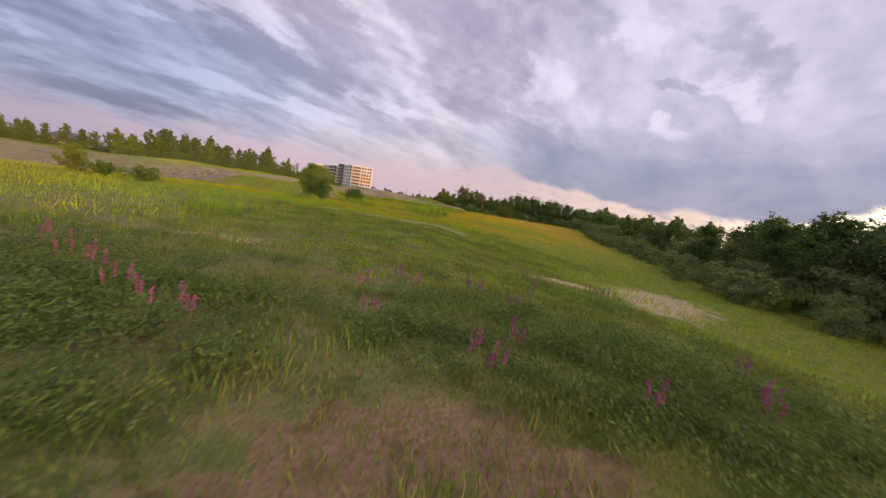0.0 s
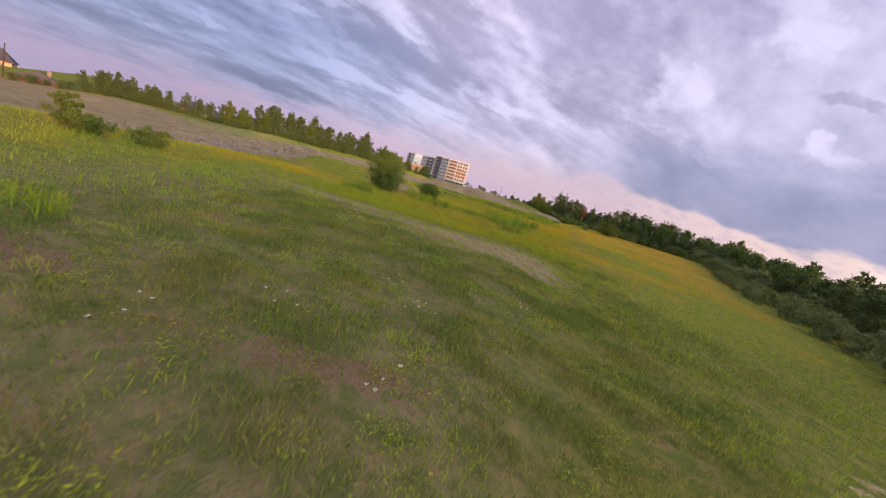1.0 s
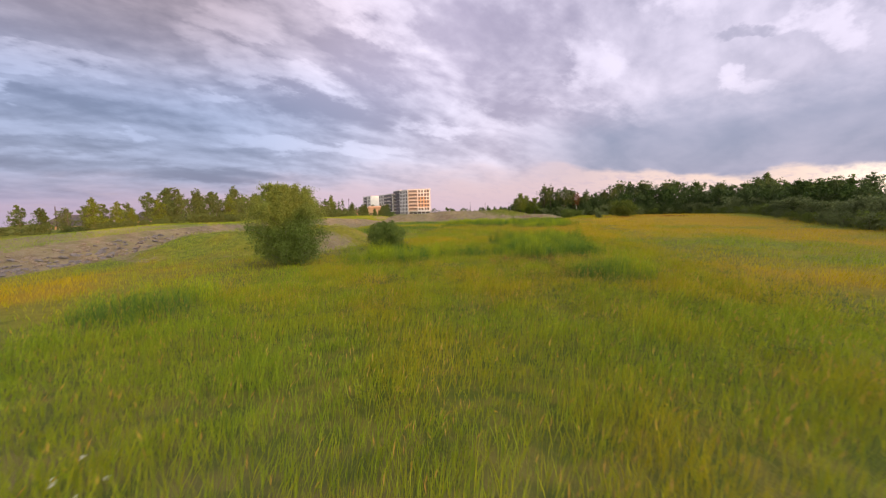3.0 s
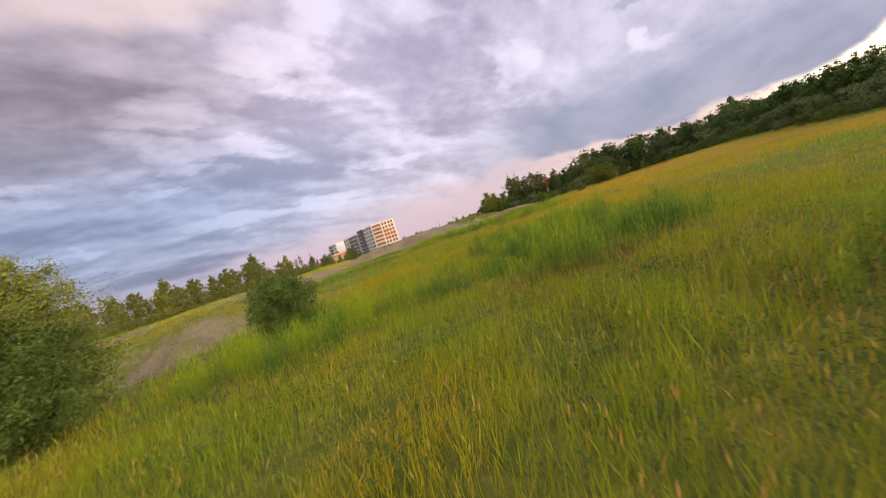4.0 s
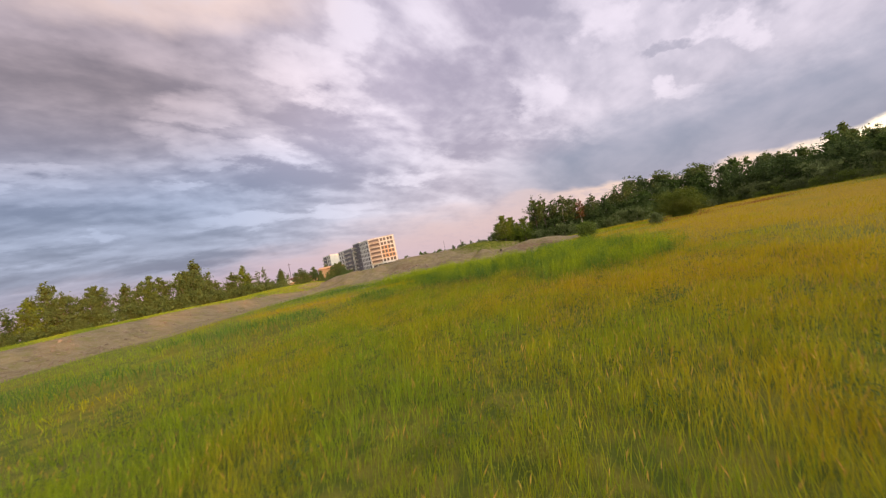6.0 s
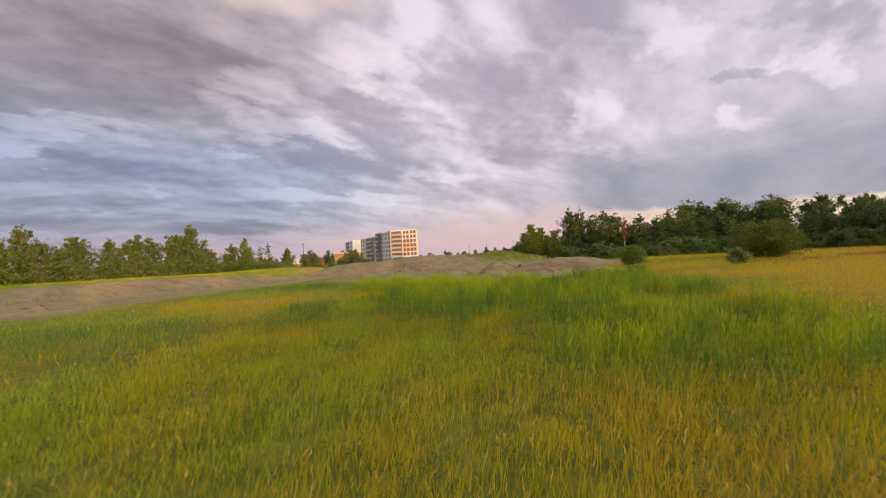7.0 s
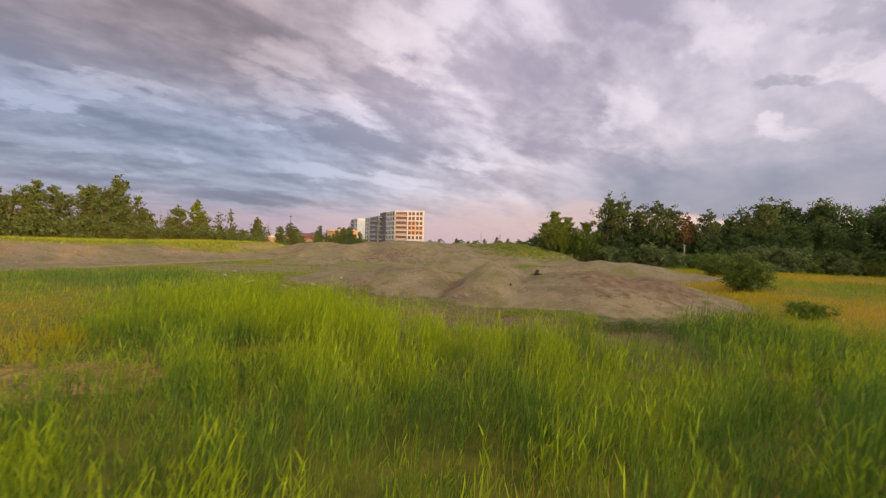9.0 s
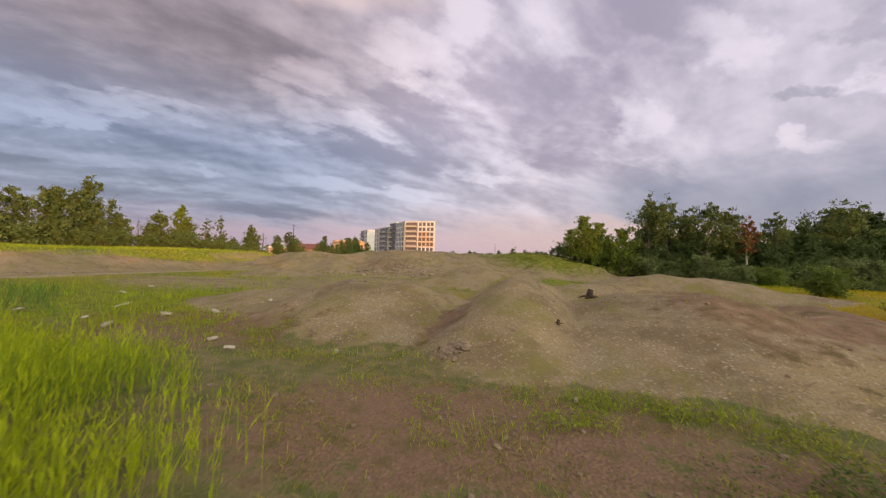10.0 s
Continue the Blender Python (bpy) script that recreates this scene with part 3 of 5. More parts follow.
litter_layer.data.foreach_set("value", ((1 - step(9, 27, np.abs(GX - middle(GY) + 6 * waves(GX, GY, 13, 102) + 3 * waves(GX, GY, 4, 103)))) * step(71, 78, GY) * (1 - step(168, 175, GY)) + 0.85 * step(10, 16, GX) * (1 - step(66, 84, GY))).astype(np.float32).ravel())
ripe_layer = ground_mesh.attributes.new("ripe", "FLOAT", "POINT")
ripe_layer.data.foreach_set("value", np.clip(gold_share(GX, GY), 0, 1).astype(np.float32).ravel())
tagged(new("ground", ground_mesh), "rough open field with bare gravel heaps and a stony bank", "ground", kind="structure")


# ---------------------------------------------------------------- grass
def kites(name, x, y, height, width, lean, mat, rng, tone=None, label="", category="grass", base=0.0, wind=0.0):
    """Many flat pointed leaves as one mesh, each of four corners, rooted base metres above the ground."""
    n = len(x)
    height, width, lean = (np.broadcast_to(v, n) for v in (height, width, lean))
    turn, face = rng.uniform(0, 2 * math.pi, n), rng.uniform(0, 2 * math.pi, n)
    dx, dy = np.cos(turn) * lean * height + wind * height, np.sin(turn) * lean * height
    wx, wy = np.cos(face) * width / 2, np.sin(face) * width / 2
    z = land(x, y) - 0.02 + base
    top = height * np.maximum(0.45, 1 - 0.35 * lean)
    verts = np.stack([np.stack([x, y, z], 1), np.stack([x + dx * 0.4 - wx, y + dy * 0.4 - wy, z + top * 0.5], 1),
                      np.stack([x + dx, y + dy, z + top], 1), np.stack([x + dx * 0.4 + wx, y + dy * 0.4 + wy, z + top * 0.5], 1)], 1).reshape(-1, 3)
    data = soup(name, verts, np.arange(n * 4).reshape(-1, 4), mat)
    layer = data.attributes.new("tone", "FLOAT", "POINT")
    layer.data.foreach_set("value", np.repeat(np.broadcast_to(0.0 if tone is None else tone, n), 4).astype(np.float32))
    return tagged(new(name, data), label, category, kind="stuff")


def scatter(rng, count, x0, x1, y0, y1, keep):
    """Places in a box, thinned by keep(x, y) in 0..1."""
    x, y = rng.uniform(x0, x1, count), rng.uniform(y0, y1, count)
    ok = rng.uniform(0, 1, count) < keep(x, y)
    return x[ok], y[ok]


def bare(x, y):
    g, s, d, st = zone_shares(x, y)
    return np.clip(np.maximum(np.maximum(g * 1.05, s * 1.1), np.maximum(d * 0.5, st * 1.0)), 0, 1)


def reed_share(x, y):
    """Where reeds and rushes stand, 0..1."""
    w = waves(x, y, 6.5, 21) * 0.35
    beds = [blob(x, y, 4.0, 103, 4.0, 3.0, 10), blob(x, y, 3.8, 109.5, 3.6, 6.4, 0), blob(x, y, -2.5, 103.5, 4.0, 1.8, -10), blob(x, y, 4.8, 117.0, 4.0, 3.0, 10), blob(x, y, 1.9, 110.5, 3.4, 4.4), blob(x, y, 1.6, 115.8, 3.0, 3.0), blob(x, y, 7.4, 92.4, 2.2, 1.6), blob(x, y, -1.2, 45.4, 1.4, 1.7, 50), blob(x, y, -12.6, 82.5, 2.2, 3.0),
            blob(x, y, -2.5, 162.0, 15.0, 9.0, 12), blob(x, y, -23.0, 148.0, 9.0, 6.0, 20), blob(x, y, 6.5, 150.5, 6.0, 7.0, -20), blob(x, y, -8.5, 101, 4, 5, 15),
            blob(x, y, -31, 179, 9, 5, 10), blob(x, y, -14.5, 174.6, 6.0, 3.0, 10), blob(x, y, -10.5, 170.8, 6.5, 3.2, 15), blob(x, y, 7, 170, 4, 8, -10), blob(x, y, -27, 134, 9, 4, 35)]
    return np.clip(np.max(beds, 0) + w - 0.15, 0, 1)


rng = np.random.RandomState(7)


def near(x, y, reach):
    return 1 - step(reach * 0.55, reach, np.abs(x - middle(y)))


def edge_y(a):
    """Where the tall grass begins, beyond the gravel."""
    return np.interp(a, [-30, -13, 0, 6, 14, 18, 30], [58, 66, 72.4, 75, 77.5, 75, 68])


# close meadow: short, weedy, by the start
x, y = scatter(rng, 430000, -10, 26, 25, 68, lambda a, b: near(a, b, 15) * (1 - 0.93 * bare(a, b)) * np.maximum(0.35 + 0.65 * step(-0.5, 0.4, waves(a, b, 1.6, 41)), step(53, 56, b)) * (1 - step(64, 68, b + 0.35 * np.abs(a - 4))))
clump = step(-0.6, 0.9, waves(x, y, 2.6, 42))
kites("short_grass", x, y, (0.10 + 0.26 * clump) * rng.uniform(0.6, 1.3, len(x)), 0.020, rng.uniform(0.1, 0.7, len(x)), SHORT, rng,
       np.clip(gold_share(x, y) * 0.35 + 0.30 * waves(x, y, 1.8, 67) + rng.uniform(-0.25, 0.30, len(x)), 0, 1), "short weedy meadow grass with dry stalks")
# brighter tufts in it
x, y = scatter(rng, 150000, -12, 26, 36, 72, lambda a, b: near(a, b, 17) * (1 - bare(a, b)) * step(0.05, 0.75, waves(a, b, 2.4, 68) + 0.6 * waves(a, b, 0.8, 69)) * (0.35 + 0.65 * step(40, 52, b)))
kites("meadow_tufts", x, y, (0.24 + 0.10 * waves(x, y, 1.1, 70)) * rng.uniform(0.6, 1.3, len(x)), 0.020, rng.uniform(0.15, 0.6, len(x)), MEADOW, rng,
      np.clip(0.15 + 0.5 * waves(x, y, 3.0, 72) + rng.uniform(-0.2, 0.2, len(x)), 0, 1), "yellow green meadow grass in tufts")
# gravel weeds
x, y = scatter(rng, 170000, -16, 18, 58, 80, lambda a, b: 0.75 * (1 - step(0.0, 1.5, b - edge_y(a))) * step(0.0, 0.7, waves(a, b, 1.1, 43) + 0.5 * waves(a, b, 0.45, 62)))
kites("gravel_weeds", x, y, rng.uniform(0.08, 0.26, len(x)), 0.018, rng.uniform(0.2, 0.9, len(x)), MEADOW, rng, rng.uniform(0, 0.6, len(x)), "thin low weeds growing through gravel", "weeds")


# tall field grass
def tall_keep(a, b):
    return (1 - 0.92 * step(170, 176, b)) * near(a, b, 17) * (1 - bare(a, b)) * (1 - 0.70 * step(0.2, 0.6, reed_share(a, b))) * step(-1.0, 1.6, b - edge_y(a) + 0.9 * waves(a, b, 5, 44)) * (0.50 + 0.50 * step(-0.5, 0.5, waves(a, b, 1.7, 45) + 0.4 * waves(a, b, 0.7, 60)))


x, y = scatter(rng, 1000000, -19, 21, 62, 184, tall_keep)
late = 1 - 0.6 * step(170, 177, y)
kites("field_grass", x, y, (0.48 + 0.22 * waves(x, y, 3.2, 46) + 0.17 * waves(x, y, 1.0, 61)) * rng.uniform(0.6, 1.35, len(x)) * late, 0.015, rng.uniform(0.05, 0.45, len(x)), GRASS, rng,
       np.clip(gold_share(x, y) + rng.uniform(-0.25, 0.25, len(x)), 0, 1), "tall golden green field grass in wind", wind=0.12)
# seed heads above it
x, y = scatter(rng, 75000, -19, 21, 72, 154, lambda a, b: tall_keep(a, b) * (0.3 + 0.7 * gold_share(a, b)))
kites("grass_seed_heads", x, y, rng.uniform(0.12, 0.24, len(x)), 0.020, rng.uniform(0.1, 0.6, len(x)), SEED, rng, None, "pale dry seed heads of tall grass", base=rng.uniform(0.40, 0.78, len(x)), wind=0.2)


# reeds
def reed_keep(a, b):
    gaps = step(-0.18, 0.50, waves(a, b, 1.5, 47) + 0.5 * waves(a, b, 0.55, 53))
    gaps = np.maximum(gaps, 0.8 * step(166, 169, b) * step(4, 7, -a))
    return near(a, b, 19) * step(0.25, 0.6, reed_share(a, b)) * (1 - bare(a, b)) * (0.06 + 0.94 * gaps) * (1 - step(-8, -5.5, a) * step(171.5, 173.5, b) * (1 - step(2, 4, a)))


x, y = scatter(rng, 620000, -24, 20, 40, 182, reed_keep)
tall = (1.25 + 0.42 * waves(x, y, 2.0, 48) + 0.24 * waves(x, y, 0.8, 54)) * rng.uniform(0.62, 1.12, len(x)) * np.interp(y, [40, 70, 110, 130, 165, 172, 182], [0.6, 0.75, 1.22, 1.0, 1.05, 1.0, 0.75]) * (1 - 0.30 * step(101, 104, y) * (1 - step(112, 117, y)) * (1 - step(0.5, 2.5, x))) * (1 - 0.5 * step(7, 12, -x) * step(140, 150, y) * (1 - step(166, 170, y)))
yellowing = (0.04 + 0.48 * waves(x, y, 4.0, 49) + 0.44 * waves(x, y, 1.2, 55) + 0.42 * (1 - step(99, 105, y)) + 0.26 * step(99, 105, y) * (1 - step(122, 130, y)) * step(-3, 0, x) + 0.16 * step(130, 140, y) + 0.45 * step(155, 164, y) * step(-11, -6, x) * (1 - step(-1, 3, x))
             + 0.45 * step(166, 172, y) * (1 - step(0, 4, x)) + 0.22 * step(168, 172, y) * step(4, 8, -x) + 0.26 * step(0, 4, x) * step(122, 132, y) * (1 - step(158, 164, y)) + 0.10 * step(6, 11, x) * step(122, 132, y) - 0.25 * step(3, 7, -x) * step(140, 147, y) * (1 - step(159, 163, y)))
leaves = 7
lx, ly, lt = np.repeat(x, leaves), np.repeat(y, leaves), np.repeat(tall, leaves)
# lower leaves toned darker: shade deep in the reeds put into the colour
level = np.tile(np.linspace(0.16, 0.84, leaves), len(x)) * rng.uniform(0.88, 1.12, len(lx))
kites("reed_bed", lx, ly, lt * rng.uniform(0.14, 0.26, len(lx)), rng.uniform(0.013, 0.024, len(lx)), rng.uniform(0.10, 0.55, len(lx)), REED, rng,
      np.clip(np.repeat(yellowing, leaves) + 1.15 * (level - 0.52) + rng.uniform(-0.15, 0.15, len(lx)), 0, 1), "dense tall green reeds with bright tips and shade painted low down", "reeds", base=lt * level, wind=0.12)
kites("reed_stems", x, y, tall * 1.02, 0.010, rng.uniform(0.02, 0.12, len(x)), REED, rng, np.clip(yellowing - 0.2, 0, 1), "upright green reed stems", "reeds", wind=0.07)
# brown stems between the reeds
x, y = scatter(rng, 90000, -14, 14, 84, 172, lambda a, b: near(a, b, 14) * np.clip(0.25 * (1 - step(122, 132, b)) + step(0.1, 0.5, reed_share(a, b)), 0, 1) * np.maximum(step(0.2, 0.9, waves(a, b, 3.5, 50)) * 0.7, blob(a, b, 4.5, 98.5, 4.5, 4.5)))
rust = blob(x, y, 4.5, 98.5, 4.5, 4.5) > 0.35
kites("rust_stems", x[rust], y[rust], rng.uniform(0.3, 0.7, rust.sum()), 0.012, rng.uniform(0.05, 0.5, rust.sum()), RUST_STEM, rng, None, "rust brown dry stems among green reeds", "weeds")
kites("dry_reed_stems", x, y, rng.uniform(0.4, 0.9, len(x)), 0.011, rng.uniform(0.05, 0.4, len(x)), SEED, rng, None, "dry brown stems among green reeds", "reeds")


# further off: broader tufts
def far_keep(a, b):
    g, s, d, st = zone_shares(a, b)
    return (1 - near(a, b, 13)) * (1 - np.clip(g * 1.0 + st, 0, 1))


x, y = scatter(rng, 380000, -75, 75, 20, 262, lambda a, b: far_keep(a, b) * (1 - 0.55 * step(22, 45, np.abs(a - middle(b)))))
marsh = step(0.3, 0.7, reed_share(x, y))
start = (y < 66 + 4 * waves(x, y, 8, 73) + 0.25 * np.clip(x, -20, 30)) & (marsh < 0.5)
reedy = (marsh >= 0.5) & (y > 60)
for name_mat, pickup, words in ((GRASS, ~start & ~reedy, "rough field grass, golden and green in patches"), (REED, reedy, "distant bed of green reeds"), (MEADOW, start, "green and yellow meadow grass in patches")):
    px, py, wet = x[pickup], y[pickup], marsh[pickup]
    kites("distant_field_grass", px, py, (0.34 + 0.10 * waves(px, py, 6, 51) + 0.10 * waves(px, py, 1.7, 74)) * rng.uniform(0.6, 1.25, len(px)) + 0.75 * wet, rng.uniform(0.018, 0.045, len(px)), rng.uniform(0.1, 0.6, len(px)), name_mat, rng,
          np.clip(gold_share(px, py) - 0.8 * wet + 0.62 * wet * step(160, 168, py) + rng.uniform(-0.15, 0.15, len(px)), 0, 1), words, wind=0.1)
# rust brown bands in the golden part
x, y = scatter(rng, 60000, 16, 52, 176, 212, lambda a, b: np.clip(np.maximum(blob(a, b, 34, 203.5, 6, 1.5, -25), np.maximum(blob(a, b, 27, 183, 5, 1.2, 12), blob(a, b, 44, 193, 6, 1.5, 20))), 0, 1) * step(-0.5, 0.4, waves(a, b, 1.5, 101)))
kites("rust_grass", x, y, rng.uniform(0.4, 0.75, len(x)), rng.uniform(0.018, 0.035, len(x)), rng.uniform(0.1, 0.5, len(x)), RUST_STEM, rng, None, "rust brown seeding grass in bands", wind=0.1)
# tussocks that give the middle distance its relief
x, y = scatter(rng, 330000, -45, 46, 44, 236, lambda a, b: far_keep(a, b) * (1 - step(26, 44, np.abs(a - middle(b)))) * step(0.15, 0.75, waves(a, b, 2.6, 91) + 0.6 * waves(a, b, 0.9, 92)))
low_side = (y < 78 + 0.2 * x) | (waves(x, y, 14, 93) > 0.55)
for name_mat, pickup, words in ((GRASS, ~low_side, "taller tussocks of golden field grass"), (MEADOW, low_side, "taller tussocks of green meadow grass")):
    px, py = x[pickup], y[pickup]
    kites("grass_tussocks", px, py, (0.50 + 0.14 * waves(px, py, 3.0, 94)) * rng.uniform(0.6, 1.25, len(px)), rng.uniform(0.020, 0.040, len(px)), rng.uniform(0.1, 0.5, len(px)), name_mat, rng,
          np.clip(gold_share(px, py) * 0.9 + 0.25 * waves(px, py, 2.0, 95) + rng.uniform(-0.2, 0.2, len(px)), 0, 1), words, wind=0.12)
# sparse tufts on the heaps and the bank
x, y = scatter(rng, 150000, -75, 26, 60, 250, lambda a, b: np.clip(zone_shares(a, b)[0], 0, 1) * 0.6 * step(0.05, 0.8, waves(a, b, 3.2, 52) + 0.5 * waves(a, b, 0.9, 56)))
kites("heap_weeds", x, y, rng.uniform(0.06, 0.24, len(x)), 0.018, rng.uniform(0.2, 0.8, len(x)), GRASS, rng, rng.uniform(0.0, 0.7, len(x)), "thin weeds on bare gravel", "weeds")
x, y = scatter(rng, 160000, -24, 14, 179, 214, lambda a, b: step(0.3, 0.8, heap_height(a, b)) * 0.5 * step(0.25, 1.0, waves(a, b, 3.0, 63) + 0.6 * waves(a, b, 0.8, 64)))
kites("heap_weeds", x, y, rng.uniform(0.05, 0.20, len(x)), 0.012, rng.uniform(0.2, 0.8, len(x)), SHORT, rng, rng.uniform(0.1, 0.8, len(x)), "thin dry weeds in patches on gravel heaps", "weeds")
# grass on the crown of the bank, weeds along the foot of the heaps
y = rng.uniform(100, 262, 46000)
x = berm_toe(y) - np.interp(y, [100, 150, 178, 190, 205, 225], [8.5, 9.2, 9.2, 7.6, 5.0, 2.2]) - rng.uniform(0, 1, len(y)) ** 1.4 * 16
kites("bank_grass", x, y, rng.uniform(0.2, 0.55, len(x)) * np.interp(y, [100, 180, 205], [0.45, 0.55, 1.0]), rng.uniform(0.03, 0.06, len(x)), rng.uniform(0.1, 0.5, len(x)), MEADOW, rng, np.clip(0.12 + 0.25 * waves(x, y, 8, 57) + rng.uniform(-0.2, 0.2, len(x)), 0, 1), "bright green grass along the crown of a bank")
x, y = scatter(rng, 260000, -24, 14, 176, 196, lambda a, b: np.exp(-((heap_height(a, b) - 0.05) / 0.06) ** 2) * step(0.0, 0.8, waves(a, b, 1.8, 58)) * 0.6)
kites("heap_foot_weeds", x, y, (0.20 + 0.12 * waves(x, y, 1.2, 59)) * rng.uniform(0.6, 1.3, len(x)), 0.016, rng.uniform(0.2, 0.9, len(x)), MEADOW, rng, rng.uniform(0, 0.55, len(x)), "yellow green weeds along the foot of gravel heaps", "weeds")
x, y = scatter(rng, 190000, -22, 12, 171, 184, lambda a, b: 0.55 * step(-0.3, 0.8, waves(a, b, 1.6, 65) + 0.5 * waves(a, b, 0.5, 66)) * (1 - step(0.1, 0.4, heap_height(a, b))))
kites("dry_ground_grass", x, y, rng.uniform(0.06, 0.17, len(x)), 0.016, rng.uniform(0.4, 1.5, len(x)), SHORT, rng, rng.uniform(0.0, 0.9, len(x)), "sparse dry olive grass on bare earth")
# flattened straw
x, y = scatter(rng, 40000, -30, -6, 120, 172, lambda a, b: zone_shares(a, b)[3])
stub = waves(x, y, 0.8, 97) > 0.45
kites("straw_tufts", x[stub], y[stub], rng.uniform(0.10, 0.38, stub.sum()), 0.018, rng.uniform(0.2, 0.9, stub.sum()), GRASS, rng, rng.uniform(0.1, 1.0, stub.sum()), "sparse yellowed tufts among flattened straw")
kites("flattened_straw", x, y, rng.uniform(0.05, 0.14, len(x)), 0.03, rng.uniform(2.0, 5.0, len(x)), SEED, rng, None, "flattened dry straw on the ground", "straw")


# ---------------------------------------------------------------- trees
def tube(points, radii, sides=7):
    """Verts and quads of a tapered bent tube."""
    verts, faces = [], []
    for k, (p, r) in enumerate(zip(points, radii)):
        way = Vector(points[min(k + 1, len(points) - 1)]) - Vector(points[max(k - 1, 0)])
        q = way.to_track_quat("Z", "Y")
        for s in range(sides):
            a = 2 * math.pi * s / sides
            verts.append(Vector(p) + q @ Vector((math.cos(a) * r, math.sin(a) * r, 0)))
        if k:
            for s in range(sides):
                b, t = (k - 1) * sides, k * sides
                faces.append((b + s, b + (s + 1) % sides, t + (s + 1) % sides, t + s))
    return verts, faces


def limbs(seed, height, spread_r, low, count, radius, shape="round"):
    """A trunk with limbs, and the points where foliage hangs."""
    r = random.Random(seed)
    verts, faces, tips = [], [], []

    def lay(points, radii, sides):
        v, f = tube(points, radii, sides)
        faces.extend(tuple(i + len(verts) for i in q) for q in f)
        verts.extend(v)

    sway = [Vector((r.uniform(-1, 1), r.uniform(-1, 1), 0)) * 0.025 * height * k / 5 for k in range(6)]
    stem = [sway[k] + Vector((0, 0, height * 0.92 * k / 5 - (0.3 if k == 0 else 0))) for k in range(6)]
    lay(stem, [radius * (1 - 0.17 * k) for k in range(6)], 6)
    for k in range(count):
        share = low + (0.95 - low) * (k + r.random()) / count
        seat = stem[0].lerp(stem[5], share)
        a = k * 2.4 + r.uniform(-0.4, 0.4)
        u = (share - low) / (1 - low)
        if shape == "round":
            reach = spread_r * (0.55 + 0.6 * math.sin(math.pi * min(1, u * 0.8 + 0.18))) * r.uniform(0.6, 1.15) * (1 - 0.42 * max(0.0, u - 0.35) / 0.65)
            rise = r.uniform(0.2, 0.8)
        elif shape == "egg":
            reach = spread_r * (0.32 + 0.85 * math.sin(math.pi * min(1, 0.28 + 0.72 * u))) * r.uniform(0.75, 1.08)
            rise = r.uniform(0.25, 0.8)
        else:
            reach = spread_r * (0.16 + 1.0 * (1 - u) ** 0.75) * r.uniform(0.6, 1.2)
            rise = r.uniform(0.5, 1.2)
        end = seat + Vector((math.cos(a) * reach, math.sin(a) * reach, reach * rise))
        lay([seat, end], [radius * 0.42 * (1.1 - share), radius * 0.06], 3)
        tips += [(end, reach * 0.75), (seat.lerp(end, 0.66), reach * 0.85), (seat.lerp(end, 0.33), reach * 0.7)]
    tips.append((stem[5] + Vector((0, 0, 0.03 * height)), spread_r * (0.45 if shape == "round" else 0.3)))
    return np.array(verts), np.array(faces), tips


def leaf_cloud(seed, tips, count, size, puff, flat=0.8, hang=0.0):
    """Leaves, each a pointed blade, in uneven clumps about the tips."""
    g = np.random.RandomState(seed)
    centre = np.array([t[0] for t in tips])
    radius = np.array([t[1] for t in tips]) * puff * g.uniform(0.7, 1.2, len(tips))
    which = g.randint(0, len(tips), count)
    way = g.normal(size=(count, 3))
    way /= np.linalg.norm(way, axis=1, keepdims=True)
    far = g.uniform(0.05, 1.0, count) ** 0.62 * 1.02
    place = centre[which] + way * (radius[which] * far)[:, None] * np.array([1, 1, flat])
    # most leaves gather about twigs
    twigs = max(1, count // 16)
    twig = g.randint(0, twigs, count)
    loose = g.uniform(0, 1, count) < 0.14
    gathered = place[twig] + np.clip(g.normal(size=(count, 3)), -1.4, 1.4) * (0.20 * radius[which[twig]])[:, None]
    place = np.where(loose[:, None], place, gathered)
    place[:, 2] -= hang * g.uniform(0, 1, count) * radius[which]
    a = g.normal(size=(count, 3))
    a /= np.linalg.norm(a, axis=1, keepdims=True)
    b = np.cross(a, g.normal(size=(count, 3)))
    b /= np.linalg.norm(b, axis=1, keepdims=True)
    s = size * g.uniform(0.6, 1.4, count)[:, None]
    verts = np.stack([place - b * s * 0.5, place + b * s * 0.5, place + a * s * 1.3], 1).reshape(-1, 3)
    return verts, np.arange(count * 3).reshape(-1, 3)


def tree(name, label, seed, height, width, low, leaves, size, mat, boughs=16, radius=None, puff=0.42, group="", flat=0.8, hang=0.0, shape="round", bark=BARK):
    root = thing(name, label, "tree" if "tree" in name else "shrub", group)
    verts, faces, tips = limbs(seed, height, width, low, boughs, radius or height * 0.018, shape)
    part("trunk", soup("trunk", verts, faces, bark, True), None, root)
    v, f = leaf_cloud(seed + 50, tips, int(leaves * 2.4), size * 0.66, puff * 1.10, flat, hang)
    core, cf = leaf_cloud(seed + 90, tips, int(leaves * 0.9), size * 1.25, puff * 0.80, flat, hang)
    v, f = np.concatenate([v, core]), np.concatenate([f, cf + len(v)])
    v[:, 2] = np.maximum(v[:, 2], 0.08)
    part("crown", soup("crown", v, f, mat), None, root)
    return root


def plant(model, px, py, scale, turn, tilt=0.0, sink=0.15):
    z = float(land(px, py)) - sink
    return copy_thing(model, pose(px, py, z, tilt, 0, turn) @ Matrix.Diagonal((scale, scale, scale * random.uniform(0.92, 1.08), 1)))


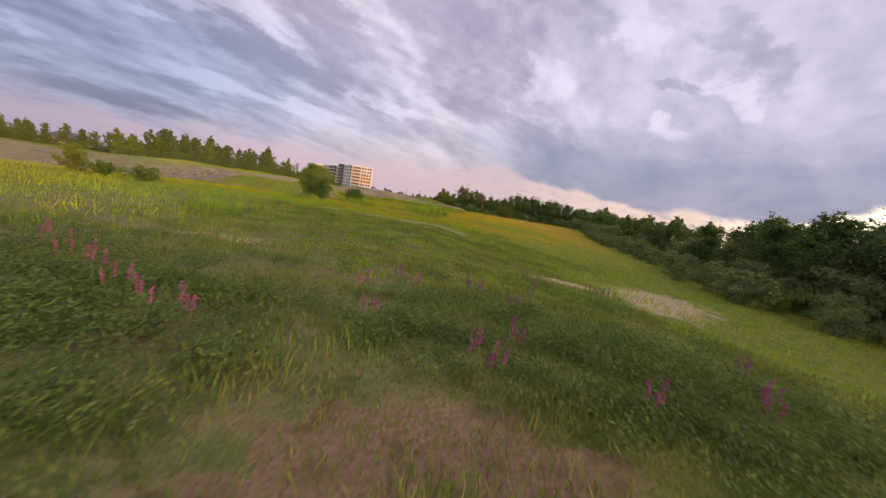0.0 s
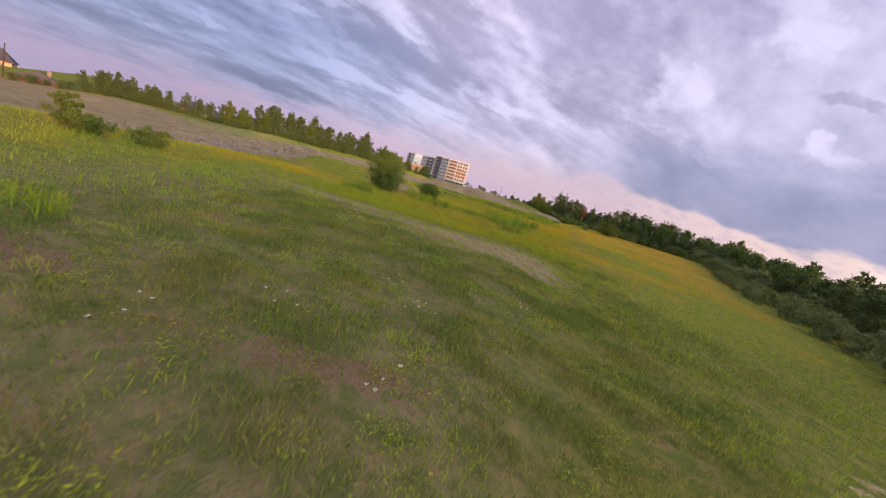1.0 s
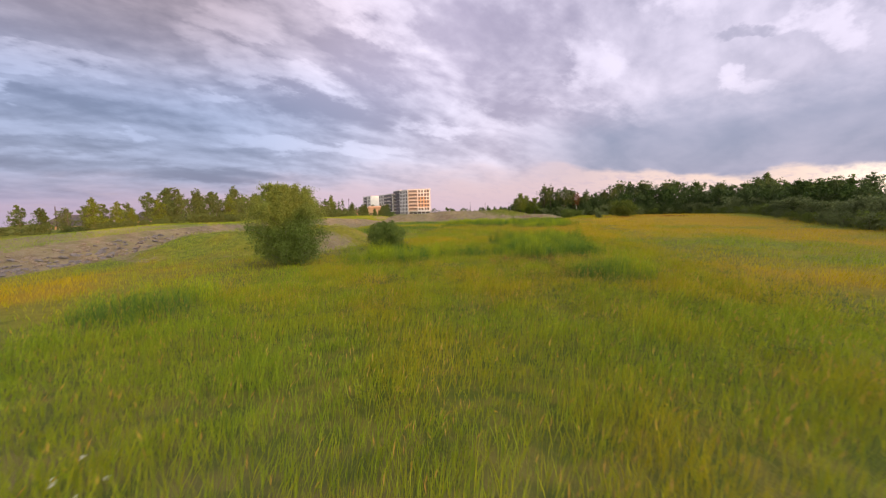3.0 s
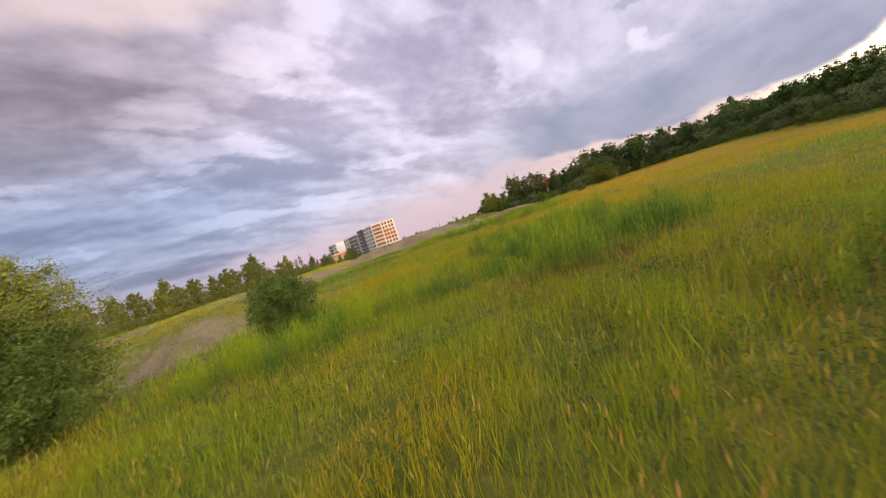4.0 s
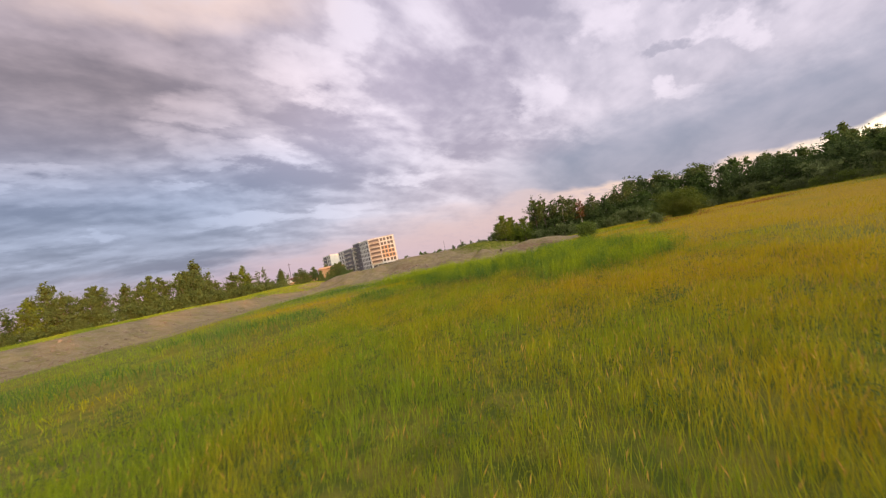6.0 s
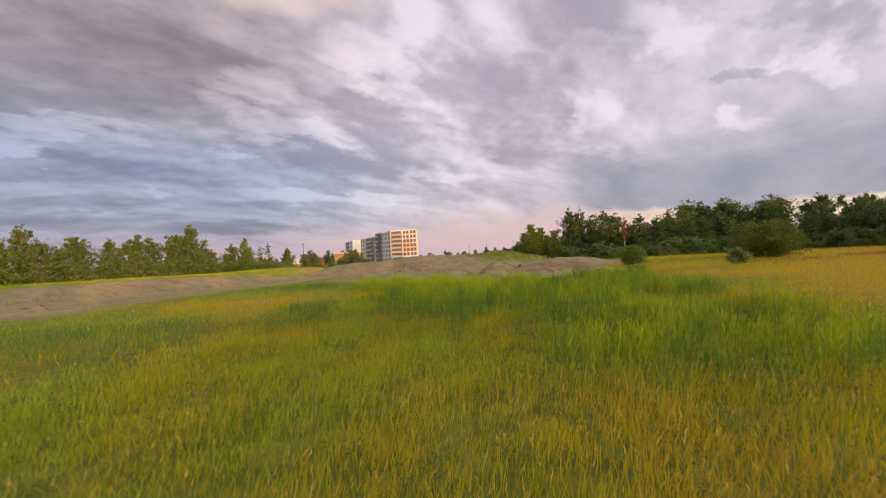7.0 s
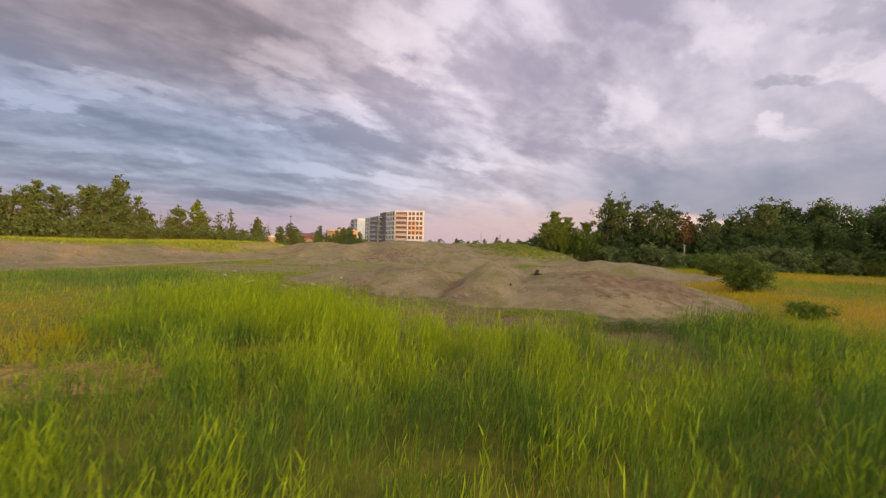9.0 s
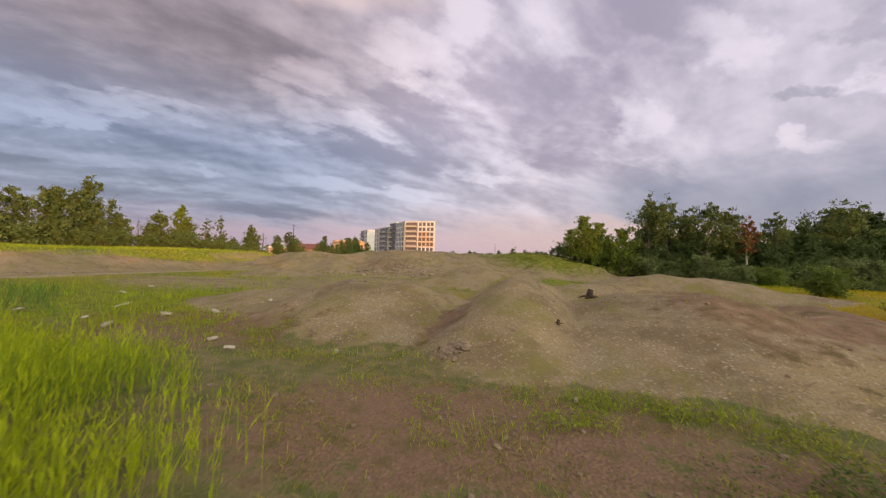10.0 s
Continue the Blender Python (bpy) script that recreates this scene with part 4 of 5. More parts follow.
EDGE = "trees along the woodland edge"
ROW = "trees along the bank"
forest_models = [
    tree("woodland_tree", "dark green broad leafy tree in a dense wood", 11, 12, 4.2, 0.05, 2100, 0.31, CROWN_DARK, 34, puff=0.70, group=EDGE),
    tree("woodland_tree", "dark green broad leafy tree in a dense wood", 12, 12, 3.6, 0.05, 2100, 0.30, CROWN_DARK, 34, puff=0.70, group=EDGE),
    tree("woodland_tree", "mid green leafy tree in a dense wood", 13, 12, 3.8, 0.05, 2100, 0.31, CROWN_MID, 34, puff=0.70, group=EDGE),
]
near_models = [tree("woodland_tree", "dark green broad leafy tree at the wood's edge", 81 + k, 12, w, 0.05, 6500, 0.19, mat, 46, puff=0.62, group=EDGE) for k, (w, mat) in enumerate(((4.2, CROWN_DARK), (3.7, CROWN_MID)))]
deep_models = [tree("woodland_tree", "dark green leafy tree deep in a dense wood", 15 + k, 12, 4.0, 0.08, 900, 0.46, mat, 22, puff=0.72, group=EDGE) for k, mat in enumerate((CROWN_DARK, CROWN_MID))]
horizon_models = [tree("woodland_tree", "small distant dark green tree", 71 + k, 12, 5.0, 0.10, 260, 0.85, mat, 9, puff=0.62, group="far trees") for k, mat in enumerate((CROWN_DARK, CROWN_MID))]
thin_models = [tree("woodland_tree", "tall thin-crowned dark tree with gaps of sky", 14 + k, 12, 2.3, low, 2000, 0.20, CROWN_DARK, 34, puff=0.60, group=EDGE, bark=BARK if k else PALE_BARK) for k, low in ((0, 0.40), (5, 0.22), (9, 0.12))]
pine_model = tree("woodland_tree", "dark pointed conifer at the wood's edge", 18, 12, 2.6, 0.06, 1900, 0.27, CROWN_DARK, 40, puff=0.6, group=EDGE, shape="cone")
row_models = [
    tree("bank_tree", "mid green leafy tree behind a gravel bank", 21, 10, 2.5, 0.05, 1600, 0.27, ROW_LEAF, 34, puff=0.66, group=ROW),
    tree("bank_tree", "light green pointed poplar behind a gravel bank", 22, 10, 2.1, 0.05, 1600, 0.25, CROWN_LIGHT, 40, puff=0.68, group=ROW, shape="cone"),
    tree("bank_tree", "tall dark green pointed tree behind a gravel bank", 23, 10, 3.3, 0.05, 2100, 0.27, ROW_LEAF, 44, puff=0.60, group=ROW, shape="cone"),
    tree("bank_tree", "sparse grey green young tree behind a gravel bank", 24, 10, 1.7, 0.12, 800, 0.18, ROW_LEAF, 30, puff=0.55, group=ROW),
    tree("bank_tree", "nearly bare twiggy young tree behind a gravel bank", 25, 10, 1.5, 0.20, 160, 0.12, SAGE, 34, puff=0.40, group=ROW, shape="cone"),
]
fill_models = [tree("bank_tree", "bushy green young tree behind a gravel bank", 27 + k, 10, 2.6, 0.03, 1700, 0.25, mat, 28, puff=0.72, group=ROW, shape=shape) for k, (mat, shape) in enumerate(((ROW_LEAF, "round"), (CROWN_DARK, "cone"), (ROW_LEAF, "cone")))]
hedge_models = [tree("hedge_shrub", "dark green shrub in the row behind a bank", 44 + k, 3.0, 2.2, 0.04, 800, 0.19, mat, 18, 0.05, 0.7, "shrubs behind the bank") for k, mat in enumerate((ROW_LEAF, ROW_LEAF))]
rust_model = tree("dying_tree", "thin tree with rust brown dying leaves", 31, 12, 1.7, 0.45, 900, 0.20, CROWN_RUST, 24, puff=0.5, group=EDGE, bark=PALE_BARK)
shrub_models = [
    tree("edge_shrub", "low grey green rounded shrub at the field edge", 41, 2.6, 1.7, 0.05, 900, 0.13, SAGE, 20, 0.05, 0.55, "shrubs along the field edge"),
    tree("edge_shrub", "low olive green shrub at the field edge", 42, 2.4, 2.0, 0.05, 900, 0.13, WILLOW, 20, 0.05, 0.5, "shrubs along the field edge"),
    tree("edge_shrub", "large grey green shrub before dark trees", 43, 4.6, 2.6, 0.05, 1500, 0.17, SAGE, 26, 0.06, 0.5, "shrubs along the field edge"),
]
young_model = tree("young_poplar_tree", "bright green young poplar at the wood's edge", 51, 8, 2.2, 0.03, 2400, 0.17, CROWN_LIGHT, 44, puff=0.75, group=EDGE, shape="cone")
young_round = tree("young_poplar_tree", "broad bright green young tree at the wood's edge", 52, 8, 2.6, 0.03, 2600, 0.19, CROWN_LIGHT, 40, puff=0.75, group=EDGE, shape="cone")

pick = random.Random(3)
# the stretch before y=28 is out of view, added to shade the field
EDGE_LINE = [(46, 8), (44, 28), (42, 45), (46, 70), (52, 110), (60, 160), (70, 200), (70, 228), (60, 246)]


def along_line(line, gap):
    for (ax, ay), (bx, by) in zip(line, line[1:]):
        n = max(1, round(math.hypot(bx - ax, by - ay) / gap))
        for k in range(n):
            yield ax + (bx - ax) * k / n, ay + (by - ay) * k / n


# the wood on the far side of the field
for depth, gap, low_s, high_s in ((5, 5.6, 0.70, 0.92), (12, 7.2, 0.85, 1.08), (22, 15.0, 0.95, 1.15)):
    for ex, ey in along_line(EDGE_LINE, gap):
        tx, ty = ex + depth + pick.uniform(-2, 2), ey + depth * 0.25 + pick.uniform(-2.5, 2.5)
        grow = float(np.interp(ty, [60, 80, 95, 160, 210, 235, 260], [0.94, 0.92, 0.72, 0.72, 0.80, 0.98, 1.12])) * pick.uniform(0.74, 1.18)
        plant(pick.choice(near_models if depth == 5 and 40 < ty < 105 else forest_models if depth < 20 else deep_models), tx, ty, pick.uniform(low_s, high_s) * grow, pick.uniform(0, 360))
        if depth == 12 and pick.random() < 0.22:
            plant(pick.choice((*thin_models, pine_model)), tx + 2.5, ty + 2.5, pick.uniform(0.95, 1.2) * grow, pick.uniform(0, 360))
for ex, ey in along_line(EDGE_LINE[4:], 5.0):
    plant(pick.choice(deep_models), ex + 8 + pick.uniform(-1.5, 1.5), ey + 2 + pick.uniform(-2, 2), pick.uniform(0.62, 0.78), pick.uniform(0, 360))
for ex, ey in along_line([(80, 222), (98, 236), (118, 252), (150, 282)], 7):
    for back in (0, 10):
        plant(pick.choice(deep_models), ex + back * 0.5 + pick.uniform(-2, 2), ey + back + pick.uniform(-2, 2), pick.uniform(0.8, 1.05), pick.uniform(0, 360))
for tx, ty, s in ((64, 256, 1.32), (69, 262, 1.38), (74, 252, 1.22), (57, 262, 1.3), (80, 248, 1.15), (50, 260, 1.3), (86, 256, 1.2), (45, 259, 1.32), (54, 256, 1.3), (61, 250, 1.15), (92, 250, 1.15)):
    plant(pick.choice(forest_models), tx, ty, s, pick.uniform(0, 360))
plant(near_models[0], 56, 72, 0.93, 30)
plant(near_models[1], 60, 66, 0.98, 130)
# shrubs before the wood: small ones in the grass, larger ones against the trunks
for ex, ey in along_line(EDGE_LINE[1:], 3.6):
    plant(pick.choice(shrub_models[:2]), ex + pick.uniform(-2.8, 0.5), ey + pick.uniform(-1.5, 1.5), pick.uniform(0.55, 1.15), pick.uniform(0, 360))
    plant(pick.choice((shrub_models[0], shrub_models[2])), ex + pick.uniform(0.5, 4.0), ey + pick.uniform(-1.5, 1.5), pick.uniform(0.8, 1.3), pick.uniform(0, 360))
for ex, ey in along_line([(39, 50), (43, 72), (47, 100), (52, 130), (57, 155)], 4.2):
    plant(shrub_models[0], ex + pick.uniform(-2.2, 1.0), ey + pick.uniform(-1.5, 1.5), pick.uniform(0.7, 1.3), pick.uniform(0, 360))
# unseen taller trees deeper in the wood, added to block sun from the heaps
for tx, ty in along_line([(132, 100), (136, 195)], 8.5):
    plant(pick.choice(deep_models), tx + pick.uniform(-5, 5), ty + pick.uniform(-3, 3), pick.uniform(1.1, 1.25), pick.uniform(0, 360))
# the cluster beyond the heaps: thin tall crowns over a dense dark understorey
for tx, ty, s in ((10.5, 240, 1.16), (13.3, 240.5, 1.12), (15.8, 241, 1.05), (11.8, 242, 1.0), (18.8, 240, 1.12), (22.4, 240.5, 1.08), (28.1, 241, 0.88), (36, 246, 1.0), (39.5, 246, 1.12)):
    plant(pick.choice(thin_models), tx, ty, s * 1.08, pick.uniform(0, 360))
for tx, ty, s in ((13, 243, 0.72), (17, 245, 0.75), (21, 243, 0.66), (26, 245, 0.70), (31, 246, 0.68), (36, 247, 0.72), (41, 249, 0.74), (46, 250, 0.8), (51, 250, 0.85), (57, 252, 0.9), (62, 248, 0.95), (68, 246, 0.9),
                  (20, 252, 0.8), (29, 254, 0.8), (38, 256, 0.85)):
    plant(pick.choice(forest_models), tx, ty, s * 1.1, pick.uniform(0, 360))
for tx, ty, s in ((31.8, 242, 0.88), (9.6, 243, 0.72), (11, 244.5, 0.8), (14, 245, 0.84), (16.5, 244, 0.8), (19.5, 245, 0.8), (23, 245, 0.78), (25.8, 243.5, 0.74), (29.5, 244.5, 0.8), (33, 244, 0.8), (39, 246, 0.85), (12.5, 241.5, 0.62), (15, 243, 0.66), (18, 242, 0.56), (21, 243, 0.62), (24.5, 242.5, 0.58), (27.5, 244, 0.68), (34.5, 244, 0.66), (37.5, 245, 0.72), (41.5, 246, 0.7), (45.5, 247, 0.78), (50, 248, 0.74), (55, 247, 0.8), (60, 246, 0.8)):
    plant(pine_model, tx, ty, s, pick.uniform(0, 360))
for tx, ty in along_line([(12, 249), (38, 252), (58, 249), (72, 243)], 3.4):
    plant(pick.choice(forest_models), tx + pick.uniform(-1, 1), ty + pick.uniform(-1.5, 1.5), pick.uniform(0.46, 0.66), pick.uniform(0, 360))
plant(rust_model, 23.8, 239.5, 0.90, 40)
for tx, ty, s in ((0.4, 240, 1.08), (3.0, 241, 1.0), (1.6, 243, 0.8), (-1.8, 244, 0.7)):
    plant(young_model, tx, ty, s, pick.uniform(0, 360))
for tx, ty, s in ((6.4, 239, 0.98), (4.6, 243, 0.75), (8.8, 242, 0.75), (-0.4, 242, 0.55), (2.0, 239, 0.55)):
    plant(young_round, tx, ty, s, pick.uniform(0, 360))
for tx, ty, s in ((-3.5, 246, 1.0), (-7, 250, 0.9), (-1, 246, 1.2), (3, 245, 1.3), (7, 245, 1.3), (11, 239, 1.2)):
    plant(pick.choice(hedge_models), tx, ty, s, pick.uniform(0, 360))
for tx, ty, s in ((10.5, 237, 0.8), (13.5, 236.5, 1.0), (17.5, 236, 0.9), (21.5, 235.5, 0.85), (26, 236, 1.0), (31, 238, 1.05), (35, 240, 1.0), (40, 241, 1.1), (45, 243, 1.1), (50, 243, 1.2), (55, 243, 1.2), (60, 240, 1.2), (65, 238, 1.2)):
    plant(pick.choice(shrub_models), tx, ty, s * pick.uniform(0.9, 1.2), pick.uniform(0, 360))
    plant(pick.choice(hedge_models), tx + 1.5, ty + 3, s * pick.uniform(1.1, 1.5), pick.uniform(0, 360))
# the row behind the bank: place, height of the top, kind
ROW_LINE = [(-108, 76), (-106, 90), (-104, 116), (-97, 138), (-99, 158), (-99, 195), (-90, 212), (-88, 234), (-86, 262), (-86, 300), (-100, 340)]
ROW_TREES = [(-104.6, 109.0, 4.6, 1), (-104.3, 111.7, 5.0, 0), (-104, 115, 4.7, 0), (-102.9, 119.5, 6.1, 0), (-101.7, 123.3, 5.6, 3), (-99.3, 130.8, 5.6, 1), (-98.1, 134.5, 6.3, 4), (-97.1, 139.1, 9.1, 1), (-97.7, 144.6, 8.1, 1), (-98, 148.5, 6.9, 1),
             (-98.9, 156.9, 10.1, 1), (-99, 164, 10.3, 0), (-99, 169.5, 11.2, 0), (-99, 175.7, 12.0, 2), (-99, 183, 12.2, 1), (-99, 189, 11.4, 0), (-98.5, 195.5, 12.4, 2), (-94.9, 202.8, 10.5, 0), (-93.8, 205, 11.1, 1), (-92.2, 207.9, 8.1, 4),
             (-90, 212, 13.1, 2), (-89.5, 217.4, 11.1, 0), (-89.2, 220.6, 10.2, 3), (-89, 222.6, 10.0, 0), (-88.8, 225.3, 9.2, 4), (-88.4, 229.6, 11.5, 0), (-88, 234, 13.1, 1), (-87.6, 240, 11, 3), (-87.3, 244, 11.7, 3), (-86.7, 252.8, 11.4, 3), (-86.3, 257.2, 9.9, 4)]
for tx, ty, top, kind in ROW_TREES:
    plant(row_models[kind], tx, ty, (top * 1.02 - float(land(tx, ty))) / 10.0, pick.uniform(0, 360))
for tx, ty in along_line(ROW_LINE, 3.6):
    s = float(np.interp(ty, [40, 100, 118, 138, 158, 196, 212, 236, 262, 300, 340], [0.52, 0.52, 0.54, 0.72, 1.02, 1.16, 1.16, 1.05, 0.80, 0.7, 0.6]))
    group_grow = 0.86 + 0.28 * float(waves(np.array([ty]), np.array([0.0]), 9.0, 96)[0])
    if group_grow < (0.84 if ty < 125 else 0.68):
        continue
    plant(pick.choice(fill_models), tx - 1.5 + pick.uniform(-2, 2), ty + pick.uniform(-1.6, 1.6), s * group_grow * pick.uniform(0.75, 1.25), pick.uniform(0, 360))
for tx, ty in along_line(ROW_LINE[1:], 2.9):
    plant(pick.choice(hedge_models), tx + 2.5 + pick.uniform(-1.5, 1.5), ty + pick.uniform(-1.2, 1.2), float(np.interp(ty, [40, 130, 160, 200, 248, 262], [0.6, 0.65, 1.0, 1.5, 1.3, 0.6])) * pick.uniform(0.75, 1.2), pick.uniform(0, 360))
for tx, ty, s in ((-107, 315, 0.78), (-112, 340, 0.88), (-106, 341, 0.80), (-103, 346, 0.68), (-118, 338, 0.7), (-110, 317, 0.6), (-25, 302, 0.40), (-20, 300, 0.52), (-16, 301, 0.48), (-12, 303, 0.42), (-7, 300, 0.44), (-3, 302, 0.50), (1, 300, 0.46), (5, 298, 0.5)):
    plant(pick.choice(fill_models), tx, ty, s, pick.uniform(0, 360))
for tx, ty in along_line([(-105, 108), (-104, 116), (-102, 124)], 1.3):
    plant(pick.choice(fill_models), tx + pick.uniform(-2, 2), ty + pick.uniform(-1, 1), pick.uniform(0.44, 0.66), pick.uniform(0, 360))
# low far trees on the horizon
for tx, ty in along_line([(-75, 420), (-20, 400), (60, 420), (140, 400)], 6.5):
    plant(pick.choice(horizon_models), tx + pick.uniform(-5, 5), ty + pick.uniform(-10, 10), pick.uniform(0.22, 0.42), pick.uniform(0, 360))
for tx, ty in along_line([(-330, 420), (-180, 470), (-60, 560), (120, 600), (330, 520)], 15):
    plant(pick.choice(horizon_models), tx + pick.uniform(-8, 8), ty + pick.uniform(-12, 12), pick.uniform(0.5, 0.75), pick.uniform(0, 360))
for model in (*forest_models, *near_models, *deep_models, *horizon_models, *fill_models, *thin_models, pine_model, *row_models, *hedge_models, rust_model, *shrub_models, young_model, young_round):
    for piece in (model, *model.children):
        bpy.data.objects.remove(piece, do_unlink=True)


# willows and bushes standing in the field
def lone(name, label, seed, px, py, height, width, leaves, size, mat, boughs=26, puff=0.5, shape="round"):
    root = tree(name, label, seed, height, width, 0.04, leaves, size, mat, boughs, height * 0.012, puff, shape=shape)
    root.location = (px, py, float(land(px, py)) - 0.1)
    root["category"] = "bush"
    return root


lone("willow_bush", "tall feathery olive green willow bush in grass", 61, -16.6, 97.6, 6.9, 2.5, 40000, 0.07, WILLOW, 120, 0.46, "egg")
lone("willow_bush", "round olive green willow bush among reeds", 62, -11.3, 106.0, 3.2, 1.5, 14000, 0.065, WILLOW, 70, 0.50, "egg")
lone("willow_bush", "broad domed olive green willow at the golden field's edge", 63, 31.6, 194.0, 4.6, 3.0, 22000, 0.10, OLIVE, 110, 0.48, "egg")
lone("willow_bush", "small round grey green bush in golden grass", 64, 22.6, 182.2, 1.9, 0.85, 3000, 0.10, SAGE, 24, 0.6)
lone("willow_bush", "olive green leafy bush beside gravel heaps", 65, 15.3, 196.2, 3.1, 1.35, 5000, 0.13, WILLOW, 36, 0.6)
lone("willow_bush", "rounded olive bush beyond gravel heaps", 69, 19.1, 212.1, 2.7, 1.35, 4500, 0.13, WILLOW, 30, 0.6)
lone("willow_bush", "low dark green bush beside a gravel heap", 70, 12.5, 183.2, 0.7, 0.85, 2400, 0.07, CROWN_LIGHT, 24, 0.6)
lone("willow_bush", "rounded grey green bush before the wood", 72, 20.3, 231.5, 2.8, 1.6, 2600, 0.14, SAGE, 24, 0.6)
lone("willow_bush", "rounded olive green bush before the wood", 73, 23.6, 232.0, 2.8, 1.7, 2600, 0.14, WILLOW, 24, 0.6)
lone("willow_bush", "low green bush in yellow grass", 66, -23.6, 58.5, 2.6, 1.1, 2600, 0.10, WILLOW, 20, 0.5)
lone("willow_bush", "low rounded green bush in yellow grass", 67, -20.9, 58.6, 1.3, 1.1, 2000, 0.10, WILLOW, 18, 0.55)
lone("willow_bush", "low spreading olive bush in yellow grass", 68, -19.8, 61.8, 1.2, 1.2, 2000, 0.10, WILLOW, 18, 0.55)


# ---------------------------------------------------------------- buildings
def prism(bm, plan, z0, z1):
    low = [bm.verts.new((px, py, z0)) for px, py in plan]
    top = [bm.verts.new((px, py, z1)) for px, py in plan]
    n = len(plan)
    bm.faces.new(top)
    bm.faces.new(low[::-1])
    for k in range(n):
        bm.faces.new((low[k], low[(k + 1) % n], top[(k + 1) % n], top[k]))
    return bm


def slab(p, q, s0, s1, z0, z1, out0, out1):
    """A box on the wall from p to q: from s0 to s1 metres along it, out0 to out1 metres proud of it."""
    way = (Vector(q) - Vector(p)).normalized()
    side = Vector((way.y, -way.x))
    corners = [Vector(p) + way * s + side * o for s, o in ((s0, out0), (s1, out0), (s1, out1), (s0, out1))]
    bm = bmesh.new()
    prism(bm, [tuple(c) for c in corners], z0, z1)
    bmesh.ops.recalc_face_normals(bm, faces=bm.faces)
    return bm


def window(root, p, q, s0, s1, z0, z1, frame_mat):
    pane = part("window", slab(p, q, s0, s1, z0, z1, -0.1, 0.03), GLASS, root)
    part("sill", slab(p, q, s0 - 0.1, s1 + 0.1, z0 - 0.14, z0, 0.0, 0.12), frame_mat, pane)
    part("mullion", slab(p, q, (s0 + s1) / 2 - 0.05, (s0 + s1) / 2 + 0.05, z0, z1, 0.03, 0.07), WALL_DARK, pane)


def balcony(root, p, q, s0, s1, z0, storey):
    deck = part("balcony", slab(p, q, s0, s1, z0 - 0.16, z0 + 0.12, 0.0, 1.5), WALL_PALE, root)
    part("railing", slab(p, q, s0, s1, z0 + 0.1, z0 + 1.05, 1.42, 1.47), RAIL, deck, "balcony railing with warm sunlight put into its colour")
    part("doorway", slab(p, q, s0 + 0.5, s1 - 0.5, z0 + 0.1, z0 + storey - 0.6, -0.05, 0.04), GLASS, deck)


# darkened brown for flat panels that imitate the shade of recessed balconies
RECESS_SHADE = worn("recess_shade_brown", (0.20, 0.15, 0.12), (0.30, 0.23, 0.18), 0.8, 0.8, 6.0, 0.1, 0.01)
# railing colour lightened and warmed as if the low sun lit it
RAIL = worn("sun_warmed_rail", (0.36, 0.30, 0.25), (0.48, 0.41, 0.34), 1.0, 0.4, 8.0, 0.05, 0.01)


def block(label, plan, z0, z1, wall_mat, fronts, floors):
    """One block of flats. fronts: (corner index, [(kind, start, end)]) along the wall from that corner to the next."""
    root = thing("apartment_building", label, "building", "blocks of flats")
    bm = bmesh.new()
    prism(bm, plan, z0 - 6, z1)
    bmesh.ops.recalc_face_normals(bm, faces=bm.faces)
    body = part("wall", bm, wall_mat, root)
    cx, cy = sum(p[0] for p in plan) / len(plan), sum(p[1] for p in plan) / len(plan)
    bm = bmesh.new()
    prism(bm, [(cx + (px - cx) * 1.015, cy + (py - cy) * 1.015) for px, py in plan], z1 + 0.004, z1 + 0.55)
    bmesh.ops.recalc_face_normals(bm, faces=bm.faces)
    part("roof", bm, WALL_PALE, root)
    storey = (z1 - z0) / floors
    for k, bays in fronts:
        p, q = plan[k], plan[(k + 1) % len(plan)]
        for kind, a, b in bays:
            for fl in range(floors):
                base = z0 + fl * storey
                if kind == "window":
                    window(root, p, q, a, b, base + 0.6, base + storey - 0.35, WALL_PALE)
                elif kind == "loggia" and fl:
                    part("recess", slab(p, q, a, b, base + 0.1, base + storey - 0.25, 0.0, 0.02), RECESS_SHADE, root, "flat brown panel painted dark as a shaded balcony recess")
                    balcony(root, p, q, a, b, base, storey)
                elif kind == "balcony":
                    balcony(root, p, q, a, b, base, storey)
            # dark: flat charcoal sheet painted in place of shaded balcony recesses
            if kind in ("dark", "tan"):
                part("panel", slab(p, q, a, b, z0 + (storey * 1.2 if kind == "tan" else 0), z1 - (storey * 2 if kind == "tan" else 0.2), 0.0, 0.02), WALL_DARK if kind == "dark" else WALL_SUN_TAN, root)
    return root


B0, B1 = 3.4, 24.0
front_l, front_r = (-95.1, 375.7), (-75.0, 374.4)
side = (-0.70, 0.714)
main_plan = [front_l, front_r, (-82.0, 391.0), (front_l[0] + side[0] * 16, front_l[1] + side[1] * 16)]
main_block = block("seven storey pale apartment block lit orange by the low sun", main_plan, B0, B1, WALL_PALE,
      [(0, [("loggia", 0.6, 8.6), ("window", 9.5, 11.3), ("window", 12.0, 13.8), ("window", 14.8, 16.5), ("window", 17.1, 18.9)]),
       (3, [("window", 1.0, 2.6), ("window", 3.8, 5.0), ("window", 6.6, 8.2), ("window", 9.4, 10.6), ("window", 12.2, 14.6)])], 7)
# tan cladding, spread wider and oranger to stand for sun glow
for k in (2, 3, 4):
    low_z = B0 + (B1 - B0) / 7 * k
    part("panel", slab(front_l, front_r, 9.3, 19.2 - 3.0 * (k == 4), low_z + 0.1, low_z + 2.85, 0.0, 0.02), WALL_SUN_TAN, main_block, "tan cladding panel with orange sun glow in its colour")
